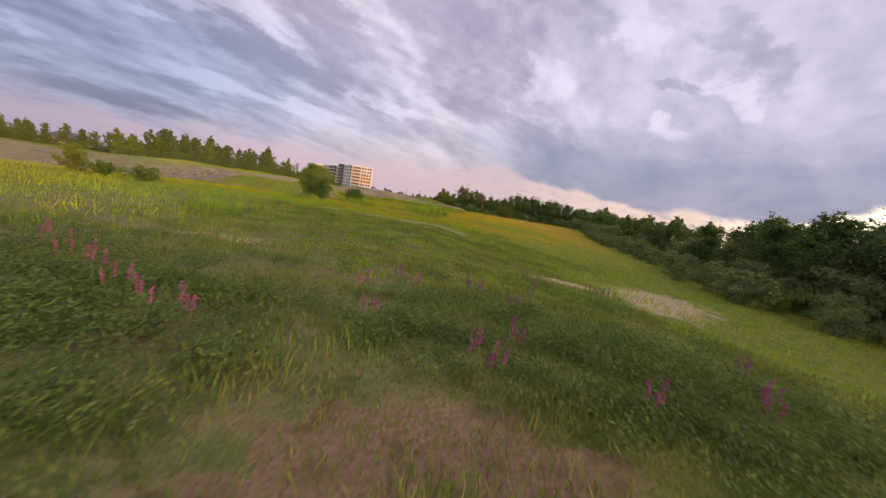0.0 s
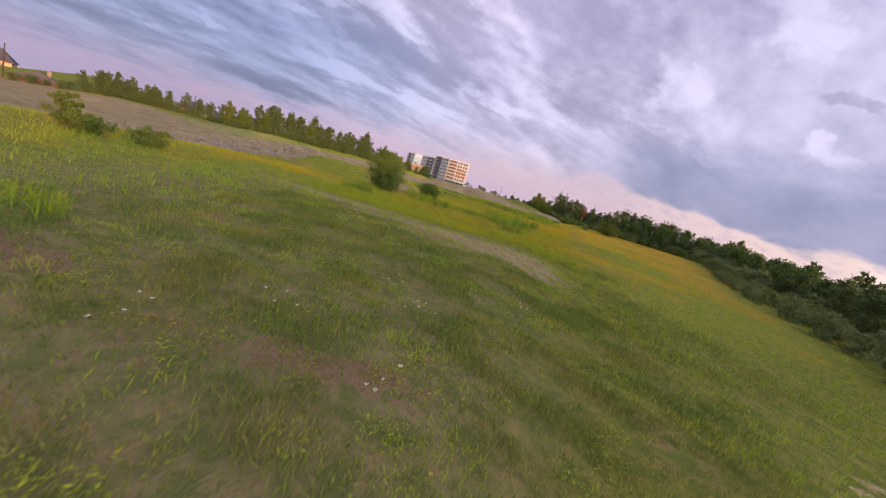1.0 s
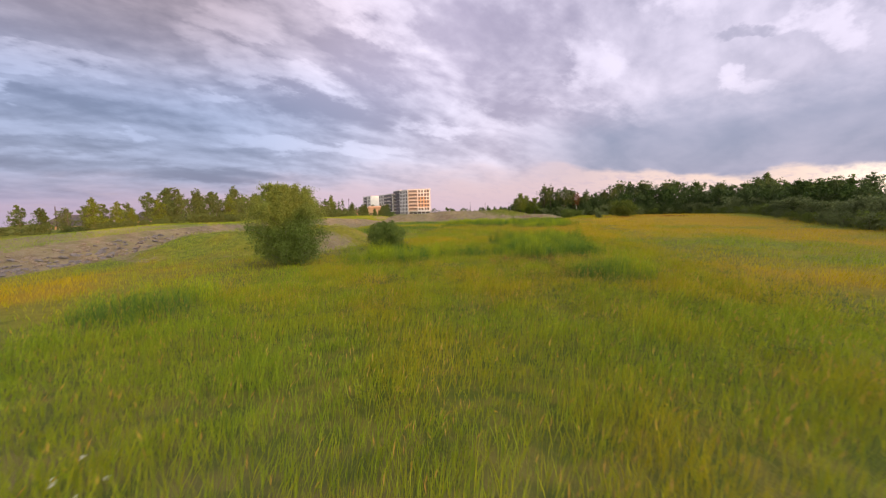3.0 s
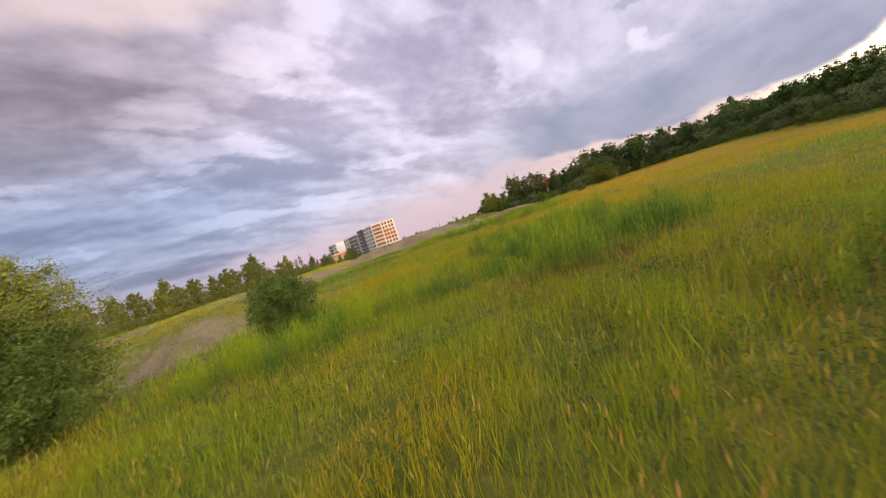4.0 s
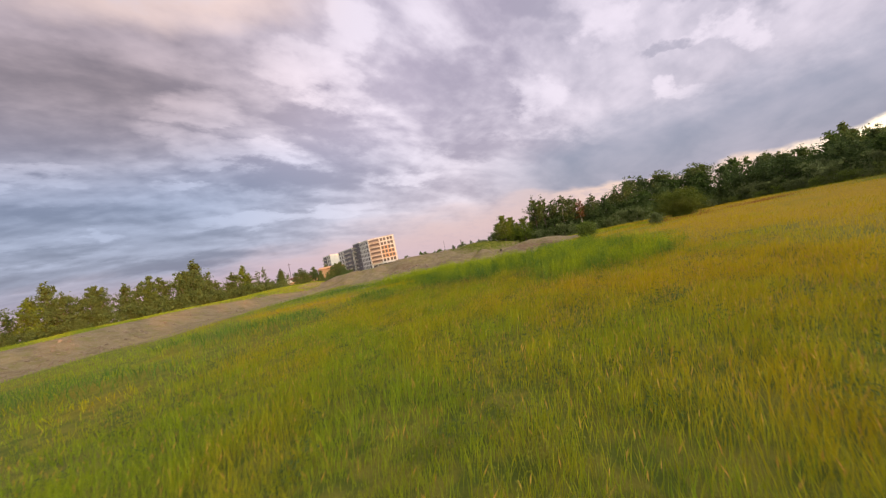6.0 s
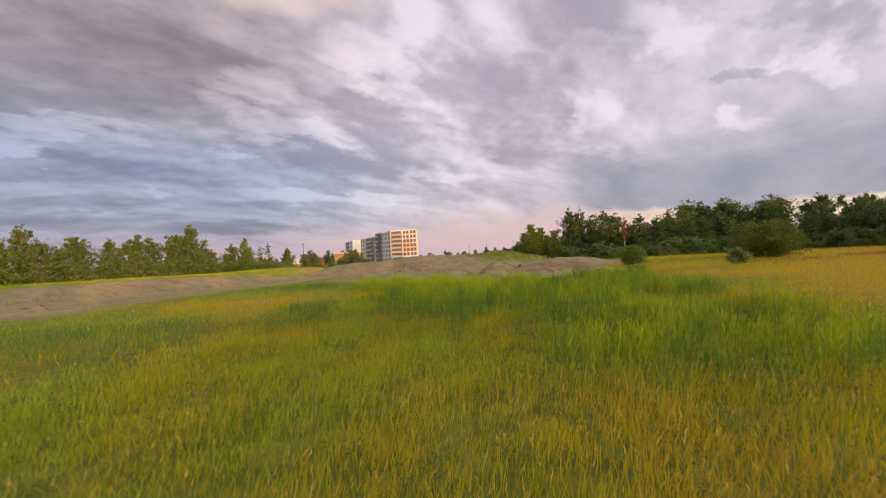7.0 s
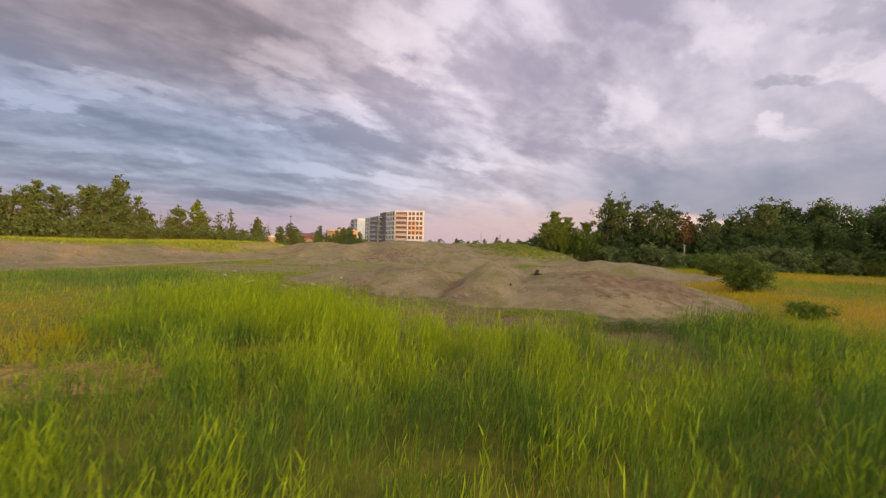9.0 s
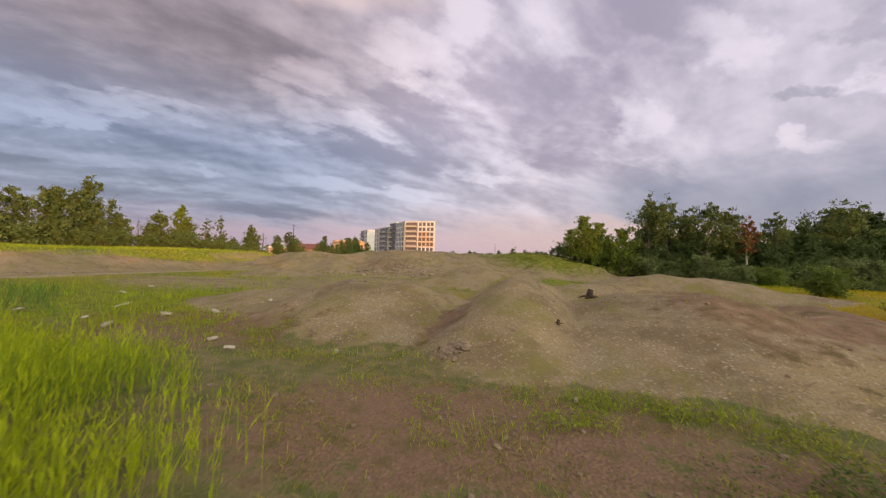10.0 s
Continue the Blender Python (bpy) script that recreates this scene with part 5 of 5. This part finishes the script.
part("shopfront", slab(front_l, front_r, 0.8, 19.4, B0 - 0.6, B0 + 2.1, 0.03, 0.06), GLASS, main_block, "dark glazed ground floor")
for k in range(6):
    part("column", slab(front_l, front_r, 0.6 + k * 3.75, 1.0 + k * 3.75, B0 - 0.6, B0 + 2.2, 0.06, 0.5), WALL_PALE, main_block)
part("canopy", slab(front_l, front_r, 9.0, 19.8, B0 + 2.2, B0 + 2.55, 0.0, 1.3), WALL_PALE, main_block)


def along_side(a, back):
    return (front_l[0] + side[0] * a + 0.55 * back, front_l[1] + side[1] * a + 0.83 * back)


block("dark stair tower of an apartment block with balconies", [along_side(16.3, 0.5), along_side(16.3, 14), along_side(30, 14), along_side(30, 0.5)], B0, B1 + 0.6, WALL_DARK,
      [(3, [("balcony", 1.0, 6.5), ("window", 8.0, 10.0), ("window", 11.0, 13.0)])], 7)
block("grey apartment block in shade with stacked balconies", [along_side(30.4, -1.0), along_side(30.4, 14), along_side(62, 14), along_side(62, -1.0)], B0, B1 - 1.6, WALL_PALE,
      [(3, [("dark", 13.0, 31.0), ("balcony", 14.0, 21.0), ("balcony", 23.0, 30.0), ("window", 2.0, 4.2), ("window", 7.0, 9.2)])], 6)
block("far pale apartment block of the same row", [along_side(84, -1.0), along_side(84, 12), along_side(106, 12), along_side(106, -1.0)], B0, B1 - 0.8, WALL_PALE,
      [(3, [("dark", 2.0, 11.0), ("balcony", 2.5, 10.5), ("window", 14.0, 16.0), ("window", 18.0, 20.0)])], 6)


def house(label, px, py, turn, length, depth, wall_h, roof_h, roof_mat, z0, hip=0.0, wall_mat=None):
    root = thing("house", label, "house", "low houses beyond the trees", (px, py, z0))
    root.rotation_euler[2] = radians(turn)
    l, d = length / 2, depth / 2
    bm = bmesh.new()
    prism(bm, [(-l, -d), (l, -d), (l, d), (-l, d)], -4, wall_h)
    bmesh.ops.recalc_face_normals(bm, faces=bm.faces)
    part("wall", bm, wall_mat or WALL_SUN_TAN, root)
    bm = bmesh.new()
    e = 0.5
    base = [bm.verts.new(v) for v in ((-l - e, -d - e, wall_h), (l + e, -d - e, wall_h), (l + e, d + e, wall_h), (-l - e, d + e, wall_h))]
    ridge = [bm.verts.new((-l - e + hip, 0, wall_h + roof_h)), bm.verts.new((l + e - hip, 0, wall_h + roof_h))]
    for f in ((base[0], base[1], ridge[1], ridge[0]), (base[2], base[3], ridge[0], ridge[1]), (base[1], base[2], ridge[1]), (base[3], base[0], ridge[0]), tuple(base[::-1])):
        bm.faces.new(f)
    bmesh.ops.recalc_face_normals(bm, faces=bm.faces)
    roof = part("roof", bm, roof_mat, root)
    bm = bmesh.new()
    bmesh.ops.create_cube(bm, size=1, matrix=Matrix.Translation((l * 0.4, d * 0.3, wall_h + roof_h * 0.9)) @ Matrix.Diagonal((0.7, 0.7, 1.6, 1)))
    part("chimney", bm, STONE, roof)
    for k in range(max(2, int(length / 4))):
        wx = -l + (k + 0.5) * length / max(2, int(length / 4))
        part("window", slab((-l, -d), (l, -d), wx + l - 0.6, wx + l + 0.6, 0.9, 2.2, -0.05, 0.04), GLASS, root)
    return root


house("low pale house with a dark hipped roof", -133, 159, 62, 16, 11, 2.6, 3.4, ROOF_DARK, -0.6, 5)
house("low red gabled house with a dark roof", -108, 98, -28, 7, 9, 2.0, 2.2, ROOF_DARK, -3.0, 0, WALL_RED)
house("low house with a dark gabled roof", -148, 104, 60, 14, 10, 2.8, 3.4, ROOF_DARK, -2.2, 3)
house("low pale house with a dark roof", -126, 178, 60, 14, 10, 2.6, 3.2, ROOF_DARK, 0.5, 4)
house("long low building with a red brown roof", -118, 318, 8, 16, 12, 3.6, 2.6, ROOF_RED, 1.3, 0)
house("pale low building beyond the heaps", -104, 330, 8, 12, 10, 6.0, 1.2, WALL_SUN_TAN, 3.0, 0)
house("pale gabled house behind young trees", -108, 288, 128, 8, 7, 3.6, 2.6, WALL_PALE, 1.0, 0)


def pole(label, px, py, z0, height, arm=0.0):
    root = thing("utility_pole", label, "pole", "poles near the houses", (px, py, z0))
    v, f = tube([(0, 0, -3), (0, 0, height * 0.5), (0, 0, height)], [0.16, 0.14, 0.10], 8)
    part("mast", soup("mast", v, np.array(f), DARK_WOOD, True), None, root)
    if arm:
        bm = bmesh.new()
        bmesh.ops.create_cube(bm, size=1, matrix=Matrix.Translation((0, 0, height - 0.7)) @ Matrix.Diagonal((arm, 0.14, 0.14, 1)))
        part("crossarm", bm, DARK_WOOD, root)


pole("thin dark wooden utility pole", -122, 147, 0.5, 7.0, 0.0)
pole("thin dark wooden utility pole", -106, 91, 0.0, 5.0, 0.0)
pole("thin dark wooden utility pole", -112, 300, 3.0, 12, 1.8)
pole("thin grey pole on the horizon", -48, 420, 3.0, 11, 0.0)
pole("thin grey pole on the horizon", -32, 400, 3.0, 9, 1.6)


# ---------------------------------------------------------------- small things of the field
def stone_mesh(seed, size, flat=0.6, mat=STONE):
    r = random.Random(seed)
    bm = bmesh.new()
    bmesh.ops.create_icosphere(bm, subdivisions=1, radius=size)
    for v in bm.verts:
        k = r.uniform(0.72, 1.18)
        v.co = Vector((v.co.x * k * 1.15, v.co.y * k, v.co.z * k * flat))
    data = bpy.data.meshes.new("stone")
    bm.to_mesh(data)
    bm.free()
    data.materials.append(mat)
    return data


def slab_mesh(seed, length, width, thick, mat):
    """A broken flat piece with an uneven outline."""
    r = random.Random(seed)
    n = 6
    outline = [(math.cos(2 * math.pi * k / n) * length / 2 * r.uniform(0.55, 1.15), math.sin(2 * math.pi * k / n) * width / 2 * r.uniform(0.5, 1.15)) for k in range(n)]
    bm = bmesh.new()
    prism(bm, outline, -thick / 2, thick / 2)
    bmesh.ops.recalc_face_normals(bm, faces=bm.faces)
    bmesh.ops.bevel(bm, geom=list(bm.edges), offset=thick * 0.15, segments=1, affect="EDGES")
    data = bpy.data.meshes.new("slab")
    bm.to_mesh(data)
    bm.free()
    data.materials.append(mat)
    return data


STONES = [stone_mesh(k, 1.0, 0.5 + 0.08 * k) for k in range(6)]
toss = random.Random(9)


def rubble(name, label, category, places, low, high, kinds=None):
    root = thing(name, label, category, at=(places[0][0], places[0][1], float(land(places[0][0], places[0][1]))))
    base = Matrix.Translation(root.location).inverted()
    for px, py in places:
        size = low + (high - low) * toss.random() ** 2
        ob = new("stone", toss.choice(kinds or STONES))
        ob.parent = root
        ob.matrix_basis = base @ pose(px, py, float(land(px, py)) + size * 0.15, toss.uniform(-25, 25), toss.uniform(-25, 25), toss.uniform(0, 360)) @ Matrix.Diagonal((size, size, size, 1))
    return root


def field_of(count, cx, cy, rx, ry, turn=0.0):
    out, c, s = [], math.cos(radians(turn)), math.sin(radians(turn))
    for _ in range(count):
        a, r = toss.uniform(0, 2 * math.pi), toss.random() ** 0.6
        u, v = math.cos(a) * r * rx, math.sin(a) * r * ry
        out.append((cx + u * c - v * s, cy + u * s + v * c))
    return out


def on_bank(count, y0, y1, d0, d1):
    out = []
    for _ in range(count):
        py = toss.uniform(y0, y1)
        out.append((float(berm_toe(py)) - toss.uniform(d0, d1), py))
    return out


rubble("rubble_patch", "grey stones scattered over a bare gravel patch", "stones", field_of(300, 2.0, 66.8, 12.5, 5.0, 12), 0.03, 0.13)
rubble("rubble_bank", "grey broken rocks along the foot of a gravel bank", "rocks", on_bank(300, 78, 128, 0.3, 7), 0.14, 0.42)
rubble("rubble_bank", "dark grey broken rocks heaped on a bank face", "rocks", on_bank(300, 82, 120, 0.3, 6), 0.14, 0.45, [stone_mesh(130 + k, 1.0, 0.5, GREY_ROCK) for k in range(6)])
rubble("rubble_bank", "small grey stones along a gravel bank", "rocks", on_bank(160, 120, 160, 0.5, 8), 0.10, 0.30)
rubble("rubble_bank", "grey stones on the face of a gravel bank", "rocks", on_bank(300, 150, 232, 0, 7), 0.06, 0.26)
rubble("rubble_heap", "broken brown rubble on a gravel heap", "rocks", field_of(200, -27, 222, 12, 3.2, 12), 0.10, 0.42)
rubble("rubble_heap", "stones strewn on bare gravel heaps", "rocks", field_of(170, -1, 186, 13, 7), 0.02, 0.08)
rubble("rubble_heap", "small pile of reddish rubble between two gravel heaps", "rocks", field_of(70, -5.4, 181.0, 0.55, 0.45), 0.05, 0.16)
rubble("rubble_patch", "small stones on reddish bare earth", "stones", field_of(90, -4, 177.5, 6, 2.2, 12), 0.02, 0.08)

for k, (px, py, length, width, turn) in enumerate(((-22.5, 183.0, 1.4, 0.7, 15), (-18.1, 179.9, 1.3, 0.7, 5), (-18.8, 182.6, 0.9, 0.8, 40), (-11.7, 179.4, 0.7, 0.45, 70), (-17.2, 183.6, 0.7, 0.5, 20),
                                                    (-25.0, 180.6, 1.0, 0.6, 0), (-20.6, 180.6, 0.6, 0.4, 50), (-13.0, 179.9, 0.7, 0.4, 10), (-2.15, 179.3, 0.22, 0.18, 0), (-8.8, 180.5, 0.3, 0.25, 10),
                                                    (-16.0, 185.5, 0.5, 0.3, 70), (13.2, 66.2, 0.8, 0.5, -30), (6.2, 74.2, 0.5, 0.35, 0), (-29, 187, 1.0, 0.6, 10), (-31, 190, 0.8, 0.5, 60))):
    piece = new("concrete_slab", slab_mesh(70 + k, length * 0.62, width * 0.6, 0.09, PALE if k != 11 else STONE))
    piece.matrix_world = pose(px, py, float(land(px, py)) + 0.05, toss.uniform(-22, 22), toss.uniform(-22, 22), turn)
    tagged(piece, "pale broken concrete piece lying on rough ground", "concrete piece", "broken concrete pieces")

for px, py, size, label in ((-1.3, 190.3, 0.42, "dark rotten tree stump on a gravel heap"), (-2.6, 182.9, 0.13, "small dark wood lump on a gravel heap"), (-9.2, 202.5, 0.2, "dark wood lump between gravel heaps")):
    root = thing("stump", label, "stump", at=(px, py, float(land(px, py))))
    v, f = tube([(0, 0, -0.1), (0.05 * size, 0, size * 0.6), (0.15 * size, 0.1 * size, size * 1.0)], [size * 0.5, size * 0.36, size * 0.30], 9)
    f.append(tuple(range(18, 27)))
    data = bpy.data.meshes.new("bole")
    data.from_pydata([tuple(q) for q in v], [], f)
    part("bole", data, DARK_WOOD, root)
    for k in range(4):
        a = k * 1.6 + size
        v, f = tube([(0, 0, size * 0.2), (math.cos(a) * size * 0.8, math.sin(a) * size * 0.8, size * 0.25), (math.cos(a) * size * 1.4, math.sin(a) * size * 1.3, size * 0.05)], [size * 0.18, size * 0.12, size * 0.04], 6)
        part("root", soup("root", v, np.array(f), DARK_WOOD, True), None, root)


# leafy weeds with purple loosestrife by the start
def leaf_patch(name, label, mat, places, per, reach, tall, size, seed, category="weeds"):
    g = np.random.RandomState(seed)
    px, py = (np.repeat(np.array(v), per) for v in zip(*places))
    r, a = reach * np.sqrt(g.uniform(0, 1, len(px))), g.uniform(0, 2 * math.pi, len(px))
    px, py = px + r * np.cos(a), py + r * np.sin(a)
    h = tall * (1 - 0.55 * (r / reach) ** 2) * g.uniform(0.15, 1.0, len(px))
    place = np.stack([px, py, land(px, py) + h], 1)
    way = g.normal(size=(len(px), 3)) * np.array([1, 1, 0.6])
    way /= np.linalg.norm(way, axis=1, keepdims=True)
    side_v = np.cross(way, np.array([0, 0, 1.0]) + 0.6 * g.normal(size=(len(px), 3)))
    side_v /= np.linalg.norm(side_v, axis=1, keepdims=True)
    s = size * g.uniform(0.6, 1.4, len(px))[:, None]
    verts = np.stack([place - way * s, place - side_v * s * 0.35, place + way * s, place + side_v * s * 0.35], 1).reshape(-1, 3)
    return tagged(new(name, soup(name, verts, np.arange(len(verts)).reshape(-1, 4), mat)), label, category, kind="stuff")


dark_spots = field_of(60, 12.8, 33.4, 3.4, 2.4, 20) + field_of(26, 7.0, 31.4, 3.0, 1.8) + field_of(60, 10, 33, 10, 6) + field_of(12, 17.6, 39.8, 2.2, 2.5) + field_of(40, 4.5, 176.6, 4, 1.3) + field_of(16, 8, 30, 6, 2) + field_of(80, 15.0, 32.0, 4.5, 2.6) + field_of(50, 6.0, 32.5, 4, 2.2) + field_of(40, 4, 29.5, 4, 2) + field_of(24, 18, 33, 4, 3) + field_of(60, 6.5, 29.3, 3.2, 1.6) + field_of(40, 16.5, 29.8, 2.5, 1.6)
leaf_patch("weed_clumps", "dark green leafy weeds in low clumps", WEED, dark_spots[::2], 260, 0.50, 0.46, 0.036, 71)
leaf_patch("weed_clumps", "dark green leafy weeds in small clumps", WEED, dark_spots[1::2], 160, 0.30, 0.55, 0.032, 73)
light_spots = field_of(40, 13, 40, 6, 5) + field_of(40, 8, 50, 8, 6) + field_of(26, 3, 61, 8, 2.5) + field_of(20, 1, 57, 8, 4) + field_of(20, 12, 72, 6, 4) + field_of(14, -3, 178.2, 8, 0.9, 5) + field_of(16, -14, 181, 7, 1.3)
leaf_patch("weed_clumps", "fresh green leafy weeds in low clumps", FRESH, light_spots, 90, 0.42, 0.30, 0.042, 72)
leaf_patch("weed_clumps", "yellow green leafy weeds in low clumps", FRESH, field_of(170, 7, 50, 9, 6.5) + field_of(60, 13, 41, 6, 4), 70, 0.38, 0.26, 0.036, 74)
leaf_patch("weed_clumps", "dark green leafy weeds on a slope beside gravel", OLIVE, field_of(260, 20, 66, 6.5, 9, 25) + field_of(120, 14, 79, 6, 2.6, 15), 70, 0.55, 0.42, 0.045, 87)
leaf_patch("weed_clumps", "mixed leafy weeds along the edge of tall grass", FRESH, [(px, float(edge_y(px)) - 0.6 + toss.gauss(0, 0.5)) for px in (toss.uniform(-12, 16) for _ in range(110))], 60, 0.40, 0.45, 0.036, 88)
leaf_patch("weed_clumps", "olive leafy weeds scattered through tall grass", OLIVE, field_of(130, 0, 84, 10, 9) + field_of(70, 2, 128, 10, 12), 90, 0.42, 0.62, 0.032, 89)
leaf_patch("weed_clumps", "yellow green goldenrod leaves in tall grass", FRESH, field_of(90, 1, 86, 9, 9) + field_of(50, -3, 126, 9, 12), 80, 0.32, 0.80, 0.030, 90)
foot_spots = field_of(70, 2.6, 177.2, 3.6, 0.9, 6) + field_of(14, 5.4, 179.0, 1.4, 0.8, 30)
leaf_patch("weed_clumps", "mixed green leafy weeds along the foot of a gravel heap", WEED, foot_spots[::2], 60, 0.42, 0.26, 0.032, 78)
leaf_patch("weed_clumps", "yellow green leafy weeds on gravel heaps", FRESH, field_of(34, -1.6, 179.3, 1.9, 0.4, 6) + field_of(30, -5.4, 190.5, 1.6, 2.6) + field_of(26, -13.5, 203.8, 3.0, 1.5) + foot_spots[1::2], 60, 0.34, 0.24, 0.030, 79)
leaf_patch("weed_clumps", "low olive weeds over the top of a gravel heap", OLIVE, field_of(130, -10, 236, 9, 4.5), 70, 0.70, 0.35, 0.06, 80)
leaf_patch("weed_clumps", "dark olive leafy weeds standing among tall grass", WEED, field_of(70, 5, 98, 4, 6) + field_of(40, 4, 92, 5, 6) + field_of(16, -5, 96, 5, 6), 150, 0.45, 0.70, 0.030, 75)
leaf_patch("weed_clumps", "rust brown seeding weeds in tall grass", RUST_STEM, field_of(50, 4.5, 98, 3.5, 4.5) + field_of(20, 1, 93, 5, 5), 70, 0.35, 0.72, 0.020, 85)
leaf_patch("weed_clumps", "olive leafy weeds among reeds", OLIVE, field_of(110, -9, 153, 8, 4) + field_of(50, 2, 151, 5, 3), 170, 0.55, 0.80, 0.036, 77)
leaf_patch("weed_clumps", "brown seeding weeds among reeds", RUST_STEM, field_of(26, -7, 153, 8, 4) + field_of(10, 2.0, 163.4, 0.8, 1.2), 70, 0.40, 0.85, 0.022, 86)
leaf_patch("weed_clumps", "rust brown seeding weeds among reeds", RUST_STEM, field_of(40, 3, 98, 5, 4) + field_of(30, 5, 139, 5, 3), 60, 0.30, 0.95, 0.022, 76)


leaf_patch("weed_clumps", "dark green leafy weeds in tall grass", WEED, field_of(110, 5, 94, 11, 12) + field_of(170, -2, 138, 15, 14), 90, 0.40, 0.66, 0.040, 98)
leaf_patch("weed_clumps", "olive brown leafy weeds among reeds", OLIVE, field_of(200, 5, 90, 12, 10) + field_of(200, -6, 140, 12, 13), 80, 0.30, 0.85, 0.030, 99)


def loosestrife(seed):
    r = random.Random(seed)
    root = thing("loosestrife", "purple pink loosestrife flower spikes above weeds", "flower", "loosestrife plants")
    for k in range(r.randint(3, 5)):
        a, lean = r.uniform(0, 6.28), r.uniform(0.03, 0.22)
        h = r.uniform(0.65, 0.95)
        foot, top = Vector((math.cos(a) * 0.08, math.sin(a) * 0.08, 0)), Vector((math.cos(a) * lean, math.sin(a) * lean, h))
        v, f = tube([foot, foot.lerp(top, 0.6), top], [0.006, 0.005, 0.003], 4)
        stem = part("stem", soup("stem", v, np.array(f), WEED), None, root)
        g = np.random.RandomState(seed * 10 + k)
        share = g.uniform(0.68, 1.02, 70)
        place = np.array(foot)[None] * (1 - share[:, None]) + np.array(top)[None] * share[:, None] + g.normal(0, 0.012, (70, 3))
        a3, b3 = g.normal(size=(70, 3)), g.normal(size=(70, 3))
        a3 /= np.linalg.norm(a3, axis=1, keepdims=True)
        b3 /= np.linalg.norm(b3, axis=1, keepdims=True)
        w = 0.014
        part("spike", soup("spike", np.stack([place - a3 * w, place - b3 * w, place + a3 * w, place + b3 * w], 1).reshape(-1, 3), np.arange(280).reshape(-1, 4), PINK), None, stem, "pink flower spike")
    return root


models = [loosestrife(k) for k in (1, 2, 3)]
for px, py in [(3.7, 32.8), (5.0, 32.0), (7.0, 30.9), (7.8, 30.5), (8.5, 30.3), (12.8, 30.2), (12.5, 30.6), (17.5, 32.3), (16.4, 30.4), (16.8, 30.8), (10.7, 34.9), (11.2, 34.6), (12.5, 35.5), (12.9, 35.1), (10.7, 31.8),
               (13.6, 34.0), (17.7, 39.6), (18.3, 40.2), (13.2, 31.6), (17.9, 41.2), (10.1, 33.8), (14.3, 35.8), (6.2, 31.4), (14.8, 30.0)]:
    copy_thing(models[toss.randrange(3)], pose(px, py, float(land(px, py)), 0, 0, toss.uniform(0, 360)))
for model in models:
    for piece in (model, *model.children_recursive):
        bpy.data.objects.remove(piece, do_unlink=True)


def umbels(name, label, mat, places, low, high, radius, seed, dots=14):
    """Flat flower heads on thin stems, each of many small florets."""
    g = np.random.RandomState(seed)
    verts, faces, stems, stem_faces = [], [], [], []
    for px, py in places:
        z, h = float(land(px, py)), g.uniform(low, high)
        lean = g.normal(0, 0.05, 2)
        for _ in range(dots):
            r, a = radius * math.sqrt(g.uniform(0, 1)), g.uniform(0, 6.28)
            cx, cy, cz, w = px + lean[0] + r * math.cos(a), py + lean[1] + r * math.sin(a), z + h + g.uniform(-0.01, 0.012), radius * 0.34
            k = len(verts)
            verts += [(cx - w, cy, cz), (cx, cy - w, cz + 0.004), (cx + w, cy, cz), (cx, cy + w, cz + 0.004)]
            faces.append((k, k + 1, k + 2, k + 3))
    return tagged(new(name, soup(name, np.array(verts), np.array(faces), mat)), label, "flowers", kind="stuff")


lace = []
for cx, cy, n in ((-1, 60.5, 9), (0.6, 60.2, 9), (2.4, 60.6, 10), (3.6, 60.9, 12), (4.6, 60.3, 14), (-3.5, 62.2, 9), (-5.5, 63.6, 8), (-2.2, 64.0, 6), (8.8, 62.6, 6), (10.6, 63.4, 5), (-8.0, 66.0, 8), (-1.0, 69.0, 6), (4.5, 56.8, 6),
                  (7.6, 51.0, 5), (9.2, 49.2, 5), (6.5, 47.0, 4), (10.2, 45.4, 5), (2.0, 73.5, 8), (-3.0, 73.8, 7), (11.5, 68.5, 8), (9.5, 71.5, 6), (1.0, 58.5, 8), (12.0, 54.0, 4), (-9.5, 71.5, 5), (5.2, 44.2, 4)):
    lace += [(cx + toss.gauss(0, 0.28), cy + toss.gauss(0, 0.28)) for _ in range(n)]
umbels("wild_carrot_flowers", "white flat wild carrot flower heads in weeds", WHITE, lace, 0.25, 0.5, 0.038, 81)
gold_spots = field_of(40, 8, 46, 9, 8) + field_of(26, 2, 60, 8, 3) + field_of(24, 0, 84, 5, 5) + field_of(30, 3, 79, 4, 3) + field_of(30, -2, 179.5, 8, 1.2) + field_of(20, 11, 37, 4, 3)
umbels("yellow_flowers", "small bright yellow wild flowers", YELLOW, gold_spots, 0.25, 0.6, 0.030, 82, 8)
